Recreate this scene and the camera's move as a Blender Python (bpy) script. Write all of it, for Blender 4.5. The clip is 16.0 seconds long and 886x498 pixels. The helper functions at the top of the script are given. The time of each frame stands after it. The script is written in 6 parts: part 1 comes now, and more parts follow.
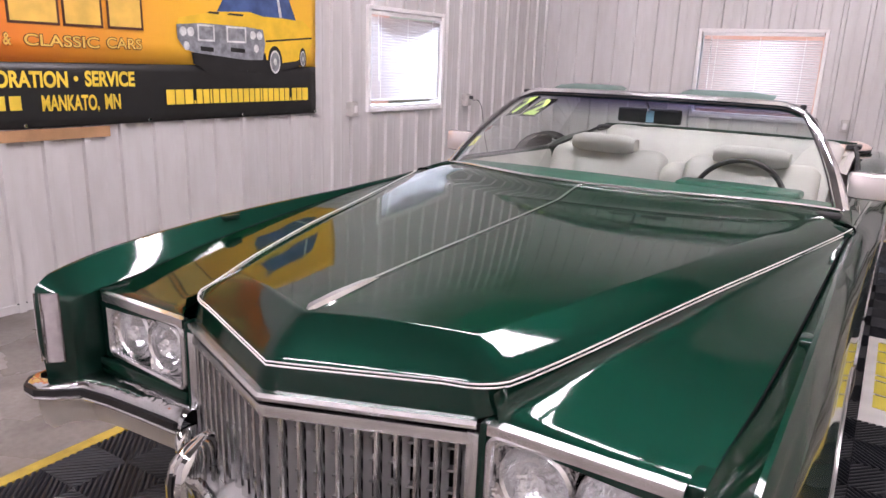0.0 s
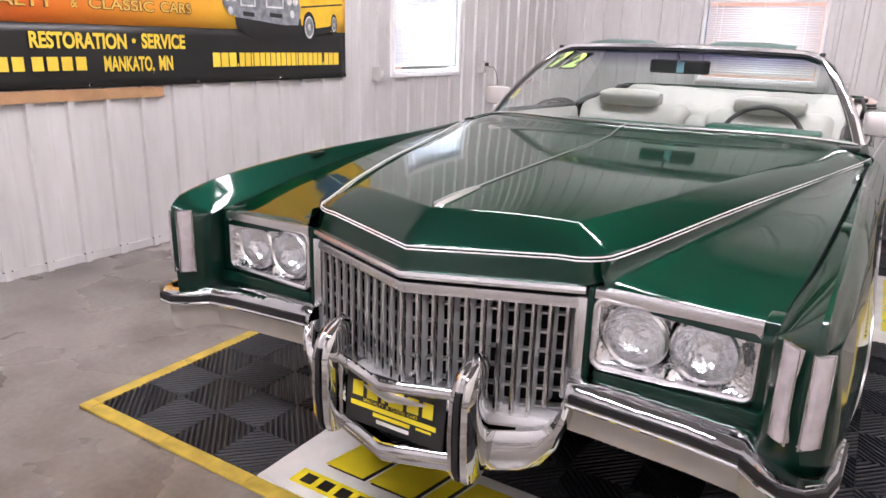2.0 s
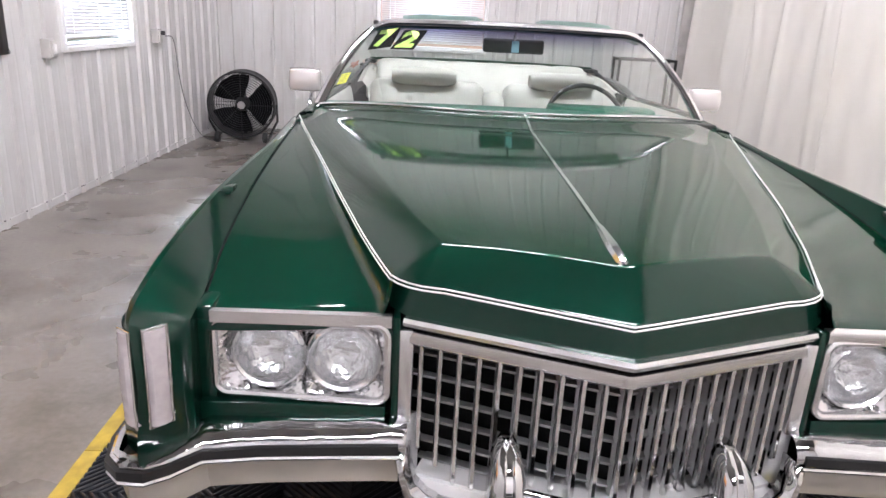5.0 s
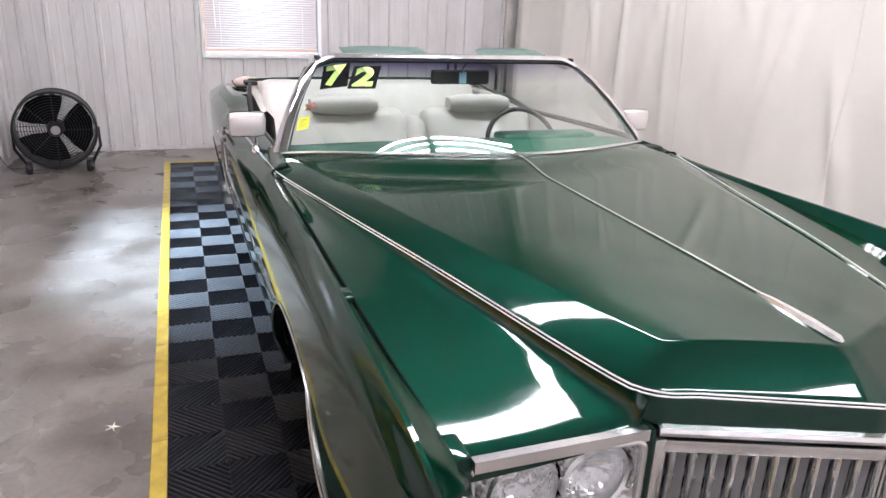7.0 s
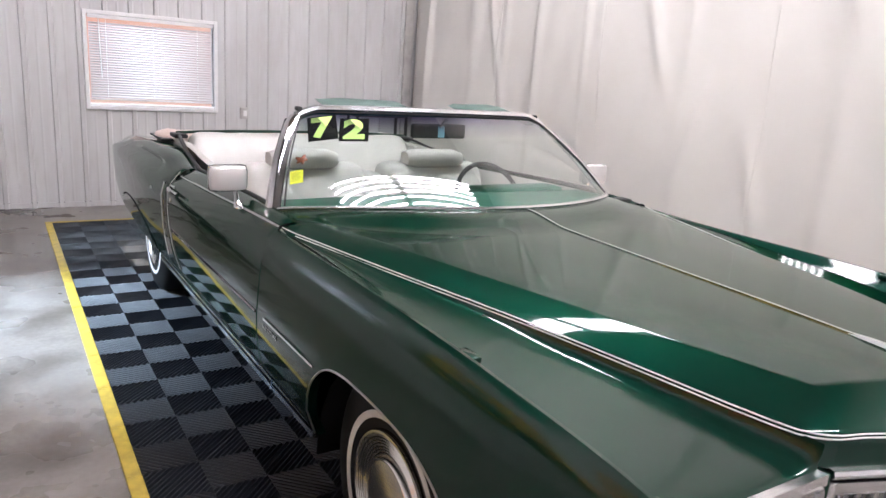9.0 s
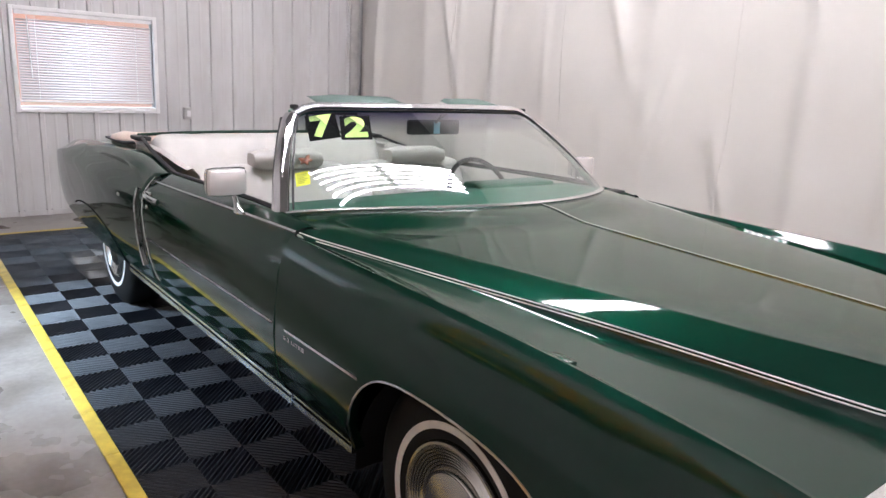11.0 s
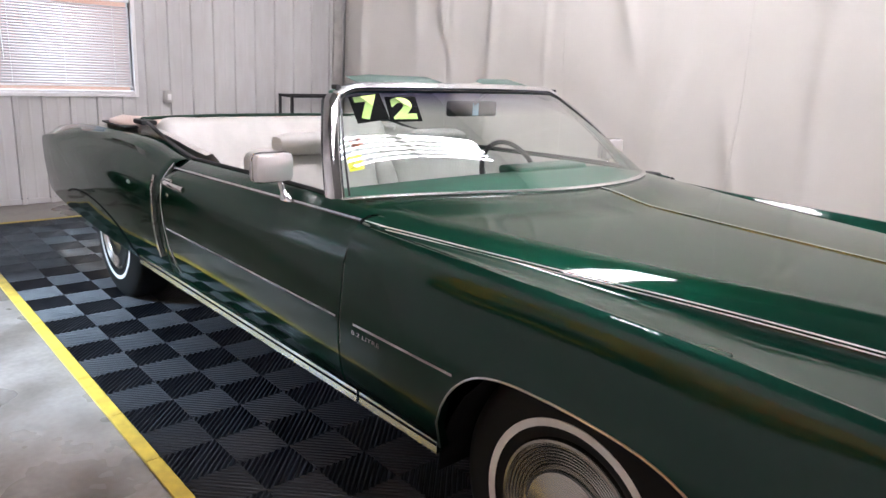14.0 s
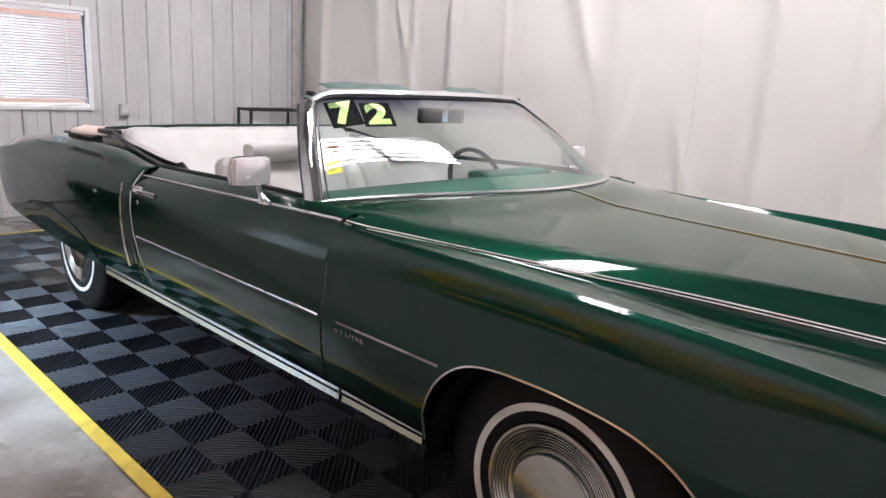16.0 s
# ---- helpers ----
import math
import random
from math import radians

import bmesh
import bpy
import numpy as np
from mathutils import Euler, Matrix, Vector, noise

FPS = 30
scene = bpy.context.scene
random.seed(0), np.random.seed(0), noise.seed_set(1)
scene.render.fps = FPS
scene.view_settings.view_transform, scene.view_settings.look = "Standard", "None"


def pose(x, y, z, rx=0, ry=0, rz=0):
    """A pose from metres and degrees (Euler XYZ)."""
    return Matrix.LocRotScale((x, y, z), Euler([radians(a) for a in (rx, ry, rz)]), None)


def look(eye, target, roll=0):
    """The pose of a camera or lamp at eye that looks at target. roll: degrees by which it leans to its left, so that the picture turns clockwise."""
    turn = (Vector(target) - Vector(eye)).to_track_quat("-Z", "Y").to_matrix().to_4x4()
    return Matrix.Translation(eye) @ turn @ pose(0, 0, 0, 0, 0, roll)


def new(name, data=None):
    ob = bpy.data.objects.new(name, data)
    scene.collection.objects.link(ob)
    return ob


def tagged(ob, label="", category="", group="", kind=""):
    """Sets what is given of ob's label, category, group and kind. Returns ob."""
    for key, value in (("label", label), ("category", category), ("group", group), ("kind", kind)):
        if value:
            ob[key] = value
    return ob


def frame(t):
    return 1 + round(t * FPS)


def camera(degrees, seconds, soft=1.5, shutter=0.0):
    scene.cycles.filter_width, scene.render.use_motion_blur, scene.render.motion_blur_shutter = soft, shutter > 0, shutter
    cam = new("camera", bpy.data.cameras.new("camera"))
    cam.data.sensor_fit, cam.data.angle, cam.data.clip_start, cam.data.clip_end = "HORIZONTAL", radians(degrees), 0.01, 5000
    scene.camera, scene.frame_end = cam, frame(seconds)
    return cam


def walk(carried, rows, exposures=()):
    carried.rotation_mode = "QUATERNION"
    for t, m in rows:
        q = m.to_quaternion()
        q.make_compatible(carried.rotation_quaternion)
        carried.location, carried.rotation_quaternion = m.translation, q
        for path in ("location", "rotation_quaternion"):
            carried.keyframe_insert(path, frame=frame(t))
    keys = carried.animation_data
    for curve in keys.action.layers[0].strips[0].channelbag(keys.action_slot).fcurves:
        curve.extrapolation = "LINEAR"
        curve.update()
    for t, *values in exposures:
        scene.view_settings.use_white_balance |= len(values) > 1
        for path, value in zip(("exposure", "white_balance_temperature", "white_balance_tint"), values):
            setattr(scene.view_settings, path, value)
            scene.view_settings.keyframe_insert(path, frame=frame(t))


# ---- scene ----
cam = camera(64.58, 16.0)
PATH = [
    (0.0, 0.971, -0.787, 1.451, 74.89, -2.03, 32.71),
    (0.5, 1.022, -0.890, 1.428, 75.07, -1.97, 32.78),
    (1.0, 1.075, -0.993, 1.384, 74.93, -1.61, 32.84),
    (1.5, 1.032, -1.110, 1.352, 74.20, -1.85, 32.70),
    (2.0, 0.915, -1.214, 1.340, 73.28, -1.58, 31.89),
    (2.5, 0.752, -1.200, 1.323, 72.36, -1.78, 28.29),
    (3.0, 0.556, -1.143, 1.300, 71.60, -1.77, 23.54),
    (3.5, 0.291, -1.177, 1.314, 71.29, -1.93, 19.71),
    (4.0, 0.084, -1.151, 1.328, 71.27, -2.45, 13.84),
    (4.5, -0.117, -1.049, 1.349, 71.39, -2.61, 6.53),
    (5.0, -0.383, -0.998, 1.366, 71.48, -2.77, -1.05),
    (5.2, -0.477, -0.973, 1.377, 71.42, -2.79, -3.32),
    (7.3, -1.291, -0.625, 1.553, 71.21, -2.26, -21.80),
    (7.5, -1.336, -0.586, 1.550, 71.69, -2.43, -22.80),
    (8.0, -1.497, -0.467, 1.531, 73.43, -2.82, -25.54),
    (8.5, -1.612, -0.412, 1.532, 74.51, -2.74, -29.11),
    (8.7, -1.657, -0.390, 1.507, 75.44, -3.22, -30.41),
    (10.8, -1.926, -0.098, 1.456, 76.31, -3.09, -37.46),
    (11.0, -1.942, -0.091, 1.463, 76.16, -3.02, -38.28),
    (11.5, -1.962, -0.071, 1.457, 76.13, -3.09, -39.87),
    (12.0, -1.985, -0.044, 1.448, 75.99, -3.21, -40.89),
    (12.5, -2.020, -0.014, 1.445, 75.61, -2.98, -41.22),
    (13.0, -2.052, 0.068, 1.438, 75.50, -3.11, -41.38),
    (13.5, -2.069, 0.176, 1.434, 75.23, -3.16, -41.46),
    (14.0, -2.149, 0.228, 1.425, 75.09, -3.02, -41.86),
    (14.5, -2.212, 0.243, 1.408, 75.34, -3.15, -43.33),
    (15.0, -2.235, 0.254, 1.395, 75.99, -3.10, -44.74),
    (15.5, -2.239, 0.251, 1.386, 76.51, -3.14, -45.51),
    (16.0, -2.259, 0.224, 1.380, 76.68, -3.12, -45.71),
]
EXPO = [(0.0, 0.04, 6480, 24), (1.5, 0.22, 6430, 21), (2.5, 0.40, 6330, 15), (4.0, 0.44, 6260, 13), (5.2, 0.46, 6250, 13), (7.5, 0.26, 6260, 14), (11.0, 0.02, 6270, 14), (16.0, 0.08, 6250, 14)]
walk(cam, [(t, pose(*p)) for t, *p in PATH], EXPO)

# ---------------------------------------------------------------- light
world = bpy.data.worlds.new("world")
scene.world = world
world.use_nodes = True
wn = world.node_tree
sky = wn.nodes.new("ShaderNodeTexSky")
sky.sky_type, sky.sun_disc = "NISHITA", False
sky.sun_elevation, sky.sun_rotation = radians(24), radians(200)
wn.links.new(sky.outputs[0], wn.nodes["Background"].inputs[0])
wn.nodes["Background"].inputs[1].default_value = 0.12
sun = new("sun", bpy.data.lights.new("sun", "SUN"))
sun.data.energy, sun.data.angle, sun.data.color = 2.0, radians(0.5), (1.0, 0.93, 0.82)
sun.matrix_world = look((0, 14, 9), (0, 0, 0))

CEIL_Z, LAMP_Z = 4.90, 4.38
FIXTURES = [(-0.78, -2.1), (0.86, -2.1), (-0.78, 2.75), (0.86, 2.75)]
for eye, aim, watts in (((-4.32, 5.36, 2.86), (-2.86, 4.56, 1.43), 1000), ((-0.34, 8.65, 3.0), (-0.34, 7.30, 1.40), 230)):
    day = new("window_daylight", bpy.data.lights.new("window_daylight", "AREA"))
    day.data.shape, day.data.size, day.data.size_y = "RECTANGLE", 0.55, 0.4
    day.data.energy, day.data.color = watts, (0.62, 0.82, 1.0)
    day.matrix_world = look(eye, aim)


# ---------------------------------------------------------------- materials
def shader(name):
    m = bpy.data.materials.new(name)
    m.use_nodes = True
    return m, m.node_tree.nodes, m.node_tree.links, m.node_tree.nodes["Principled BSDF"]


def noise_col(nodes, links, scale, a, b, detail=4.0, lo=0.35, hi=0.65, coord="Object", stretch=None):
    """A colour that wanders between a and b."""
    tc = nodes.new("ShaderNodeTexCoord")
    n = nodes.new("ShaderNodeTexNoise")
    n.inputs["Scale"].default_value, n.inputs["Detail"].default_value = scale, detail
    if stretch:
        mp = nodes.new("ShaderNodeMapping")
        mp.inputs["Scale"].default_value = stretch
        links.new(tc.outputs[coord], mp.inputs[0])
        links.new(mp.outputs[0], n.inputs["Vector"])
    else:
        links.new(tc.outputs[coord], n.inputs["Vector"])
    r = nodes.new("ShaderNodeValToRGB")
    r.color_ramp.elements[0].position, r.color_ramp.elements[1].position = lo, hi
    r.color_ramp.elements[0].color, r.color_ramp.elements[1].color = (*a, 1), (*b, 1)
    links.new(n.outputs["Fac"], r.inputs[0])
    return r.outputs[0], n.outputs["Fac"]


def bump(nodes, links, bsdf, height, strength, distance=0.01):
    b = nodes.new("ShaderNodeBump")
    b.inputs["Strength"].default_value, b.inputs["Distance"].default_value = strength, distance
    links.new(height, b.inputs["Height"])
    links.new(b.outputs[0], bsdf.inputs["Normal"])


def plain(name, col, rough=0.5, metal=0.0, var=0.12, scale=9.0, bump_s=0.0, bump_scale=60.0, coat=0.0):
    m, nodes, links, p = shader(name)
    a = tuple(c * (1 - var) for c in col)
    b = tuple(min(1, c * (1 + var)) for c in col)
    c, _ = noise_col(nodes, links, scale, a, b)
    links.new(c, p.inputs["Base Color"])
    p.inputs["Roughness"].default_value, p.inputs["Metallic"].default_value = rough, metal
    p.inputs["Coat Weight"].default_value = coat
    if bump_s:
        _, f = noise_col(nodes, links, bump_scale, (0, 0, 0), (1, 1, 1))
        bump(nodes, links, p, f, bump_s, 0.004)
    return m


def paint_material():
    m, nodes, links, p = shader("green_metallic_paint")
    c, _ = noise_col(nodes, links, 1800.0, (0.0021, 0.0195, 0.0126), (0.0041, 0.033, 0.0215), 2.0)
    links.new(c, p.inputs["Base Color"])
    p.inputs["Metallic"].default_value, p.inputs["Roughness"].default_value = 0.70, 0.46
    p.inputs["Specular IOR Level"].default_value = 0.0
    p.inputs["Specular Tint"].default_value = (0.10, 0.50, 0.32, 1)
    p.inputs["Coat Weight"].default_value, p.inputs["Coat Roughness"].default_value, p.inputs["Coat IOR"].default_value = 1.0, 0.05, 1.45
    _, f = noise_col(nodes, links, 5.0, (0, 0, 0), (1, 1, 1), 2.0)
    bump(nodes, links, p, f, 0.010, 0.02)
    links.new(p.inputs["Normal"].links[0].from_socket, p.inputs["Coat Normal"])
    return m


def chrome_material(name, col, rough, wave, size=24.0):
    m, nodes, links, p = shader(name)
    c, f = noise_col(nodes, links, 7.0, tuple(v * 0.9 for v in col), col)
    links.new(c, p.inputs["Base Color"])
    p.inputs["Metallic"].default_value, p.inputs["Roughness"].default_value = 1.0, rough
    _, f2 = noise_col(nodes, links, size, (0, 0, 0), (1, 1, 1), 2.0)
    bump(nodes, links, p, f2, wave, 0.01)
    return m


def glass_material(name, tint, band=False, flutes=False):
    """Thin pane: tinted clear glass with a mirror-like sheen by Fresnel."""
    m = bpy.data.materials.new(name)
    m.use_nodes = True
    nodes, links = m.node_tree.nodes, m.node_tree.links
    nodes.clear()
    out = nodes.new("ShaderNodeOutputMaterial")
    mix = nodes.new("ShaderNodeMixShader")
    tr = nodes.new("ShaderNodeBsdfTransparent")
    gl = nodes.new("ShaderNodeBsdfGlossy")
    gl.inputs["Roughness"].default_value = 0.008
    lw = nodes.new("ShaderNodeLayerWeight")
    lw.inputs["Blend"].default_value = 0.5
    pw, fr = nodes.new("ShaderNodeMath"), nodes.new("ShaderNodeMath")
    pw.operation, pw.inputs[1].default_value = "POWER", 3.2
    fr.operation, fr.inputs[1].default_value, fr.inputs[2].default_value = "MULTIPLY_ADD", 0.88, 0.085
    links.new(lw.outputs["Facing"], pw.inputs[0])
    links.new(pw.outputs[0], fr.inputs[0])
    tr.inputs["Color"].default_value = (*tint, 1)
    if band:
        tc = nodes.new("ShaderNodeTexCoord")
        sx = nodes.new("ShaderNodeSeparateXYZ")
        mr = nodes.new("ShaderNodeMapRange")
        mr.inputs["From Min"].default_value, mr.inputs["From Max"].default_value = 1.235, 1.305
        ramp = nodes.new("ShaderNodeValToRGB")
        ramp.color_ramp.elements[0].color = (*tint, 1)
        ramp.color_ramp.elements[1].color = (0.10, 0.09, 0.26, 1)
        links.new(tc.outputs["Object"], sx.inputs[0])
        links.new(sx.outputs["Z"], mr.inputs["Value"])
        links.new(mr.outputs[0], ramp.inputs[0])
        links.new(ramp.outputs[0], tr.inputs["Color"])
    if flutes:
        gl.inputs["Roughness"].default_value = 0.16
        tc = nodes.new("ShaderNodeTexCoord")
        wv = nodes.new("ShaderNodeTexWave")
        wv.inputs["Scale"].default_value, wv.inputs["Distortion"].default_value = 70.0, 2.5
        bp = nodes.new("ShaderNodeBump")
        bp.inputs["Strength"].default_value, bp.inputs["Distance"].default_value = 0.7, 0.006
        links.new(tc.outputs["Object"], wv.inputs["Vector"])
        links.new(wv.outputs["Fac"], bp.inputs["Height"])
        links.new(bp.outputs[0], gl.inputs["Normal"])
        df = nodes.new("ShaderNodeBsdfDiffuse")
        df.inputs["Color"].default_value = (0.86, 0.87, 0.88, 1)
        links.new(bp.outputs[0], df.inputs["Normal"])
        mx = nodes.new("ShaderNodeMixShader")
        mx.inputs[0].default_value = 0.13
        links.new(tr.outputs[0], mx.inputs[1])
        links.new(df.outputs[0], mx.inputs[2])
        tr = mx
    links.new(fr.outputs[0], mix.inputs[0])
    links.new(tr.outputs[0], mix.inputs[1])
    links.new(gl.outputs[0], mix.inputs[2])
    links.new(mix.outputs[0], out.inputs[0])
    return m


def emitter(name, col, strength, col2=None, scale=1.5):
    m = bpy.data.materials.new(name)
    m.use_nodes = True
    nodes, links = m.node_tree.nodes, m.node_tree.links
    nodes.clear()
    out = nodes.new("ShaderNodeOutputMaterial")
    em = nodes.new("ShaderNodeEmission")
    em.inputs["Color"].default_value, em.inputs["Strength"].default_value = (*col, 1), strength
    if col2:
        c, _ = noise_col(nodes, links, scale, col, col2)
        links.new(c, em.inputs["Color"])
    links.new(em.outputs[0], out.inputs[0])
    return m


def concrete_material():
    m, nodes, links, p = shader("sealed_concrete")
    base, _ = noise_col(nodes, links, 0.9, (0.178, 0.158, 0.142), (0.282, 0.258, 0.236), 6.0, 0.3, 0.7)
    stain, _ = noise_col(nodes, links, 2.3, (0.30, 0.26, 0.22), (1, 1, 1), 8.0, 0.32, 0.54)
    grain, gf = noise_col(nodes, links, 38.0, (0.74, 0.72, 0.70), (1.08, 1.08, 1.08), 8.0, 0.3, 0.7)
    m1, m2 = nodes.new("ShaderNodeMixRGB"), nodes.new("ShaderNodeMixRGB")
    for mm in (m1, m2):
        mm.blend_type = "MULTIPLY"
        mm.inputs[0].default_value = 0.75
    links.new(base, m1.inputs[1]), links.new(stain, m1.inputs[2])
    links.new(m1.outputs[0], m2.inputs[1]), links.new(grain, m2.inputs[2])
    links.new(m2.outputs[0], p.inputs["Base Color"])
    _, rf = noise_col(nodes, links, 1.7, (0, 0, 0), (1, 1, 1))
    mr = nodes.new("ShaderNodeMapRange")
    mr.inputs["To Min"].default_value, mr.inputs["To Max"].default_value = 0.20, 0.36
    links.new(rf, mr.inputs[0])
    links.new(mr.outputs[0], p.inputs["Roughness"])
    bump(nodes, links, p, gf, 0.08, 0.003)
    return m


def wall_material():
    m, nodes, links, p = shader("painted_steel_panel")
    c, _ = noise_col(nodes, links, 1.6, (0.54, 0.525, 0.52), (0.64, 0.625, 0.62), 5.0, 0.3, 0.7, stretch=(1, 1, 0.25))
    s, f = noise_col(nodes, links, 14.0, (0.93, 0.92, 0.91), (1, 1, 1), 4.0, 0.3, 0.6, stretch=(1, 1, 0.2))
    mx = nodes.new("ShaderNodeMixRGB")
    mx.blend_type = "MULTIPLY"
    mx.inputs[0].default_value = 1.0
    links.new(c, mx.inputs[1]), links.new(s, mx.inputs[2])
    links.new(mx.outputs[0], p.inputs["Base Color"])
    p.inputs["Roughness"].default_value = 0.42
    bump(nodes, links, p, f, 0.05, 0.004)
    return m


def cloth_material(name, a, b, rough=0.9, weave=900.0):
    m, nodes, links, p = shader(name)
    c, _ = noise_col(nodes, links, 1.3, a, b, 5.0, 0.3, 0.7)
    links.new(c, p.inputs["Base Color"])
    p.inputs["Roughness"].default_value = rough
    p.inputs["Sheen Weight"].default_value = 0.15
    _, f = noise_col(nodes, links, weave, (0, 0, 0), (1, 1, 1), 2.0)
    bump(nodes, links, p, f, 0.12, 0.002)
    return m


PAINT = paint_material()
SATIN = chrome_material("satin_chrome", (0.72, 0.72, 0.72), 0.14, 0.04)
CHROME = chrome_material("polished_chrome", (0.68, 0.68, 0.68), 0.05, 0.05)
BRUSHED = chrome_material("dull_chrome", (0.62, 0.61, 0.60), 0.28, 0.05)
REFLECTOR = chrome_material("headlamp_reflector", (0.95, 0.95, 0.96), 0.16, 1.0, 34.0)
WAVY = chrome_material("wavy_chrome", (0.56, 0.56, 0.57), 0.06, 0.55, 15.0)
BEZEL = chrome_material("bezel_chrome", (0.86, 0.86, 0.87), 0.07, 1.0, 30.0)
VALANCE = plain("cream_grey_valance", (0.40, 0.375, 0.34), 0.32, var=0.12, scale=6, coat=0.4)
SHELL = plain("mirror_shell_chrome", (0.84, 0.80, 0.79), 0.16, metal=0.45, var=0.03)
GRILLE_METAL = chrome_material("cast_grille_metal", (0.74, 0.73, 0.73), 0.45, 0.05)
# greyer copy of the grille metal; the crossbars' shade is in its colour
CROSS_SHADE_METAL = chrome_material("shaded_grille_metal", (0.56, 0.56, 0.56), 0.5, 0.05)
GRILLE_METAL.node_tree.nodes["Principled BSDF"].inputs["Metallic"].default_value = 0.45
BRIGHT = chrome_material("brushed_bright_trim", (0.86, 0.86, 0.87), 0.26, 0.02)
ROCKER = chrome_material("rocker_bright_metal", (0.78, 0.85, 0.96), 0.2, 0.02)
PILLAR = chrome_material("pillar_metal", (0.70, 0.69, 0.70), 0.10, 0.03)
STEEL = chrome_material("hubcap_metal", (0.66, 0.64, 0.60), 0.2, 0.02)
GLASS = glass_material("windshield_glass", (0.83, 0.92, 0.88), band=True)
LENS = glass_material("headlamp_glass", (0.93, 0.94, 0.95))
LENS_FLUTED = glass_material("fluted_lens_glass", (0.94, 0.95, 0.96), flutes=True)
VISOR = plain("green_visor_vinyl", (0.075, 0.125, 0.105), 0.45)
BLACK = plain("black_rubber", (0.009, 0.009, 0.010), 0.5, bump_s=0.1)
TYRE = plain("tyre_rubber", (0.008, 0.008, 0.008), 0.65, bump_s=0.15)
TYRE.node_tree.nodes["Principled BSDF"].inputs["Specular IOR Level"].default_value = 0.2
WHITE_RUBBER = plain("whitewall_rubber", (0.72, 0.71, 0.68), 0.6)
# near-black; hollows and gaps get their shade from this colour
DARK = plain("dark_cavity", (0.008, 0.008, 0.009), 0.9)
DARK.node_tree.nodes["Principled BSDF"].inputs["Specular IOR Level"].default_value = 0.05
LEATHER = plain("white_leather", (0.48, 0.462, 0.435), 0.45, var=0.05, bump_s=0.15, bump_scale=140)
DASH = plain("green_dash_vinyl", (0.014, 0.115, 0.072), 0.45, bump_s=0.1)
CARPET = plain("green_carpet", (0.01, 0.035, 0.022), 0.95, bump_s=0.3, bump_scale=400)
PINSTRIPE = plain("white_pinstripe", (0.80, 0.80, 0.78), 0.35, var=0.03)
TURN = plain("frosted_lamp_plastic", (0.43, 0.39, 0.40), 0.25, var=0.08, scale=40, coat=0.6)
CONCRETE = concrete_material()
WALL = wall_material()
CURTAIN = cloth_material("cream_canvas", (0.69, 0.660, 0.615), (0.76, 0.730, 0.682))
BOOT = cloth_material("pale_top_cloth", (0.54, 0.40, 0.34), (0.72, 0.60, 0.54), weave=300)
CEILING = plain("dark_ceiling_liner", (0.19, 0.184, 0.178), 0.7)
FRAME = plain("white_window_vinyl", (0.82, 0.80, 0.79), 0.4, var=0.03)
SLAT = plain("white_blind_slat", (0.50, 0.44, 0.42), 0.75, var=0.03)
sp = SLAT.node_tree.nodes["Principled BSDF"]
sp.inputs["Subsurface Weight"].default_value = 0.0
tl, mxs = SLAT.node_tree.nodes.new("ShaderNodeBsdfTranslucent"), SLAT.node_tree.nodes.new("ShaderNodeMixShader")
tl.inputs["Color"].default_value, mxs.inputs[0].default_value = (0.80, 0.62, 0.55, 1), 0.02
SLAT.node_tree.links.new(sp.outputs[0], mxs.inputs[1])
SLAT.node_tree.links.new(tl.outputs[0], mxs.inputs[2])
SLAT.node_tree.links.new(mxs.outputs[0], SLAT.node_tree.nodes["Material Output"].inputs[0])
OUTSIDE = emitter("daylight_outside", (1.0, 0.52, 0.38), 1.0, (1.0, 0.66, 0.54), 1.1)
TILE = plain("black_mat_plastic", (0.0058, 0.0078, 0.0125), 0.42, var=0.2, scale=30)
YELLOW = plain("yellow_edge_plastic", (0.50, 0.36, 0.05), 0.5, var=0.2, scale=14, bump_s=0.1)
SIGN_WHITE = plain("printed_white", (0.70, 0.69, 0.66), 0.4, var=0.06)
SIGN_YELLOW = plain("printed_yellow", (0.70, 0.58, 0.02), 0.4, var=0.06)
SIGN_BLACK = plain("printed_black", (0.012, 0.012, 0.012), 0.4)
GREYBOX = plain("grey_outlet_plastic", (0.48, 0.46, 0.44), 0.5)
HOUSING = plain("grey_lamp_housing", (0.12, 0.12, 0.12), 0.5)
TUBE = emitter("fluorescent_tube", (1.0, 0.965, 0.985), 122.0)


# ---------------------------------------------------------------- mesh helpers
def finish(name, bm, mat, smooth=True, angle=38, subsurf=0, thick=0.0, bevel=0.0):
    bmesh.ops.remove_doubles(bm, verts=bm.verts, dist=1e-5)
    bmesh.ops.recalc_face_normals(bm, faces=bm.faces)
    me = bpy.data.meshes.new(name)
    bm.to_mesh(me)
    bm.free()
    me.materials.append(mat)
    if smooth:
        for f in me.polygons:
            f.use_smooth = True
        me.set_sharp_from_angle(angle=radians(angle))
    ob = new(name, me)
    if subsurf:
        s = ob.modifiers.new("subsurf", "SUBSURF")
        s.levels = s.render_levels = subsurf
    if thick:
        s = ob.modifiers.new("solidify", "SOLIDIFY")
        s.thickness, s.offset = thick, 0
    if bevel:
        b = ob.modifiers.new("bevel", "BEVEL")
        b.width, b.segments, b.limit_method, b.angle_limit = bevel, 2, "ANGLE", radians(40)
    return ob


def part(name, bm, mat, parent, label="", **kw):
    ob = finish(name, bm, mat, **kw)
    ob.parent = parent
    return tagged(ob, label)


def thing(name, label, category, loc=(0, 0, 0), group="", rz=0.0):
    ob = new(name)
    ob.matrix_basis = pose(*loc, 0, 0, rz)
    return tagged(ob, label, category, group)


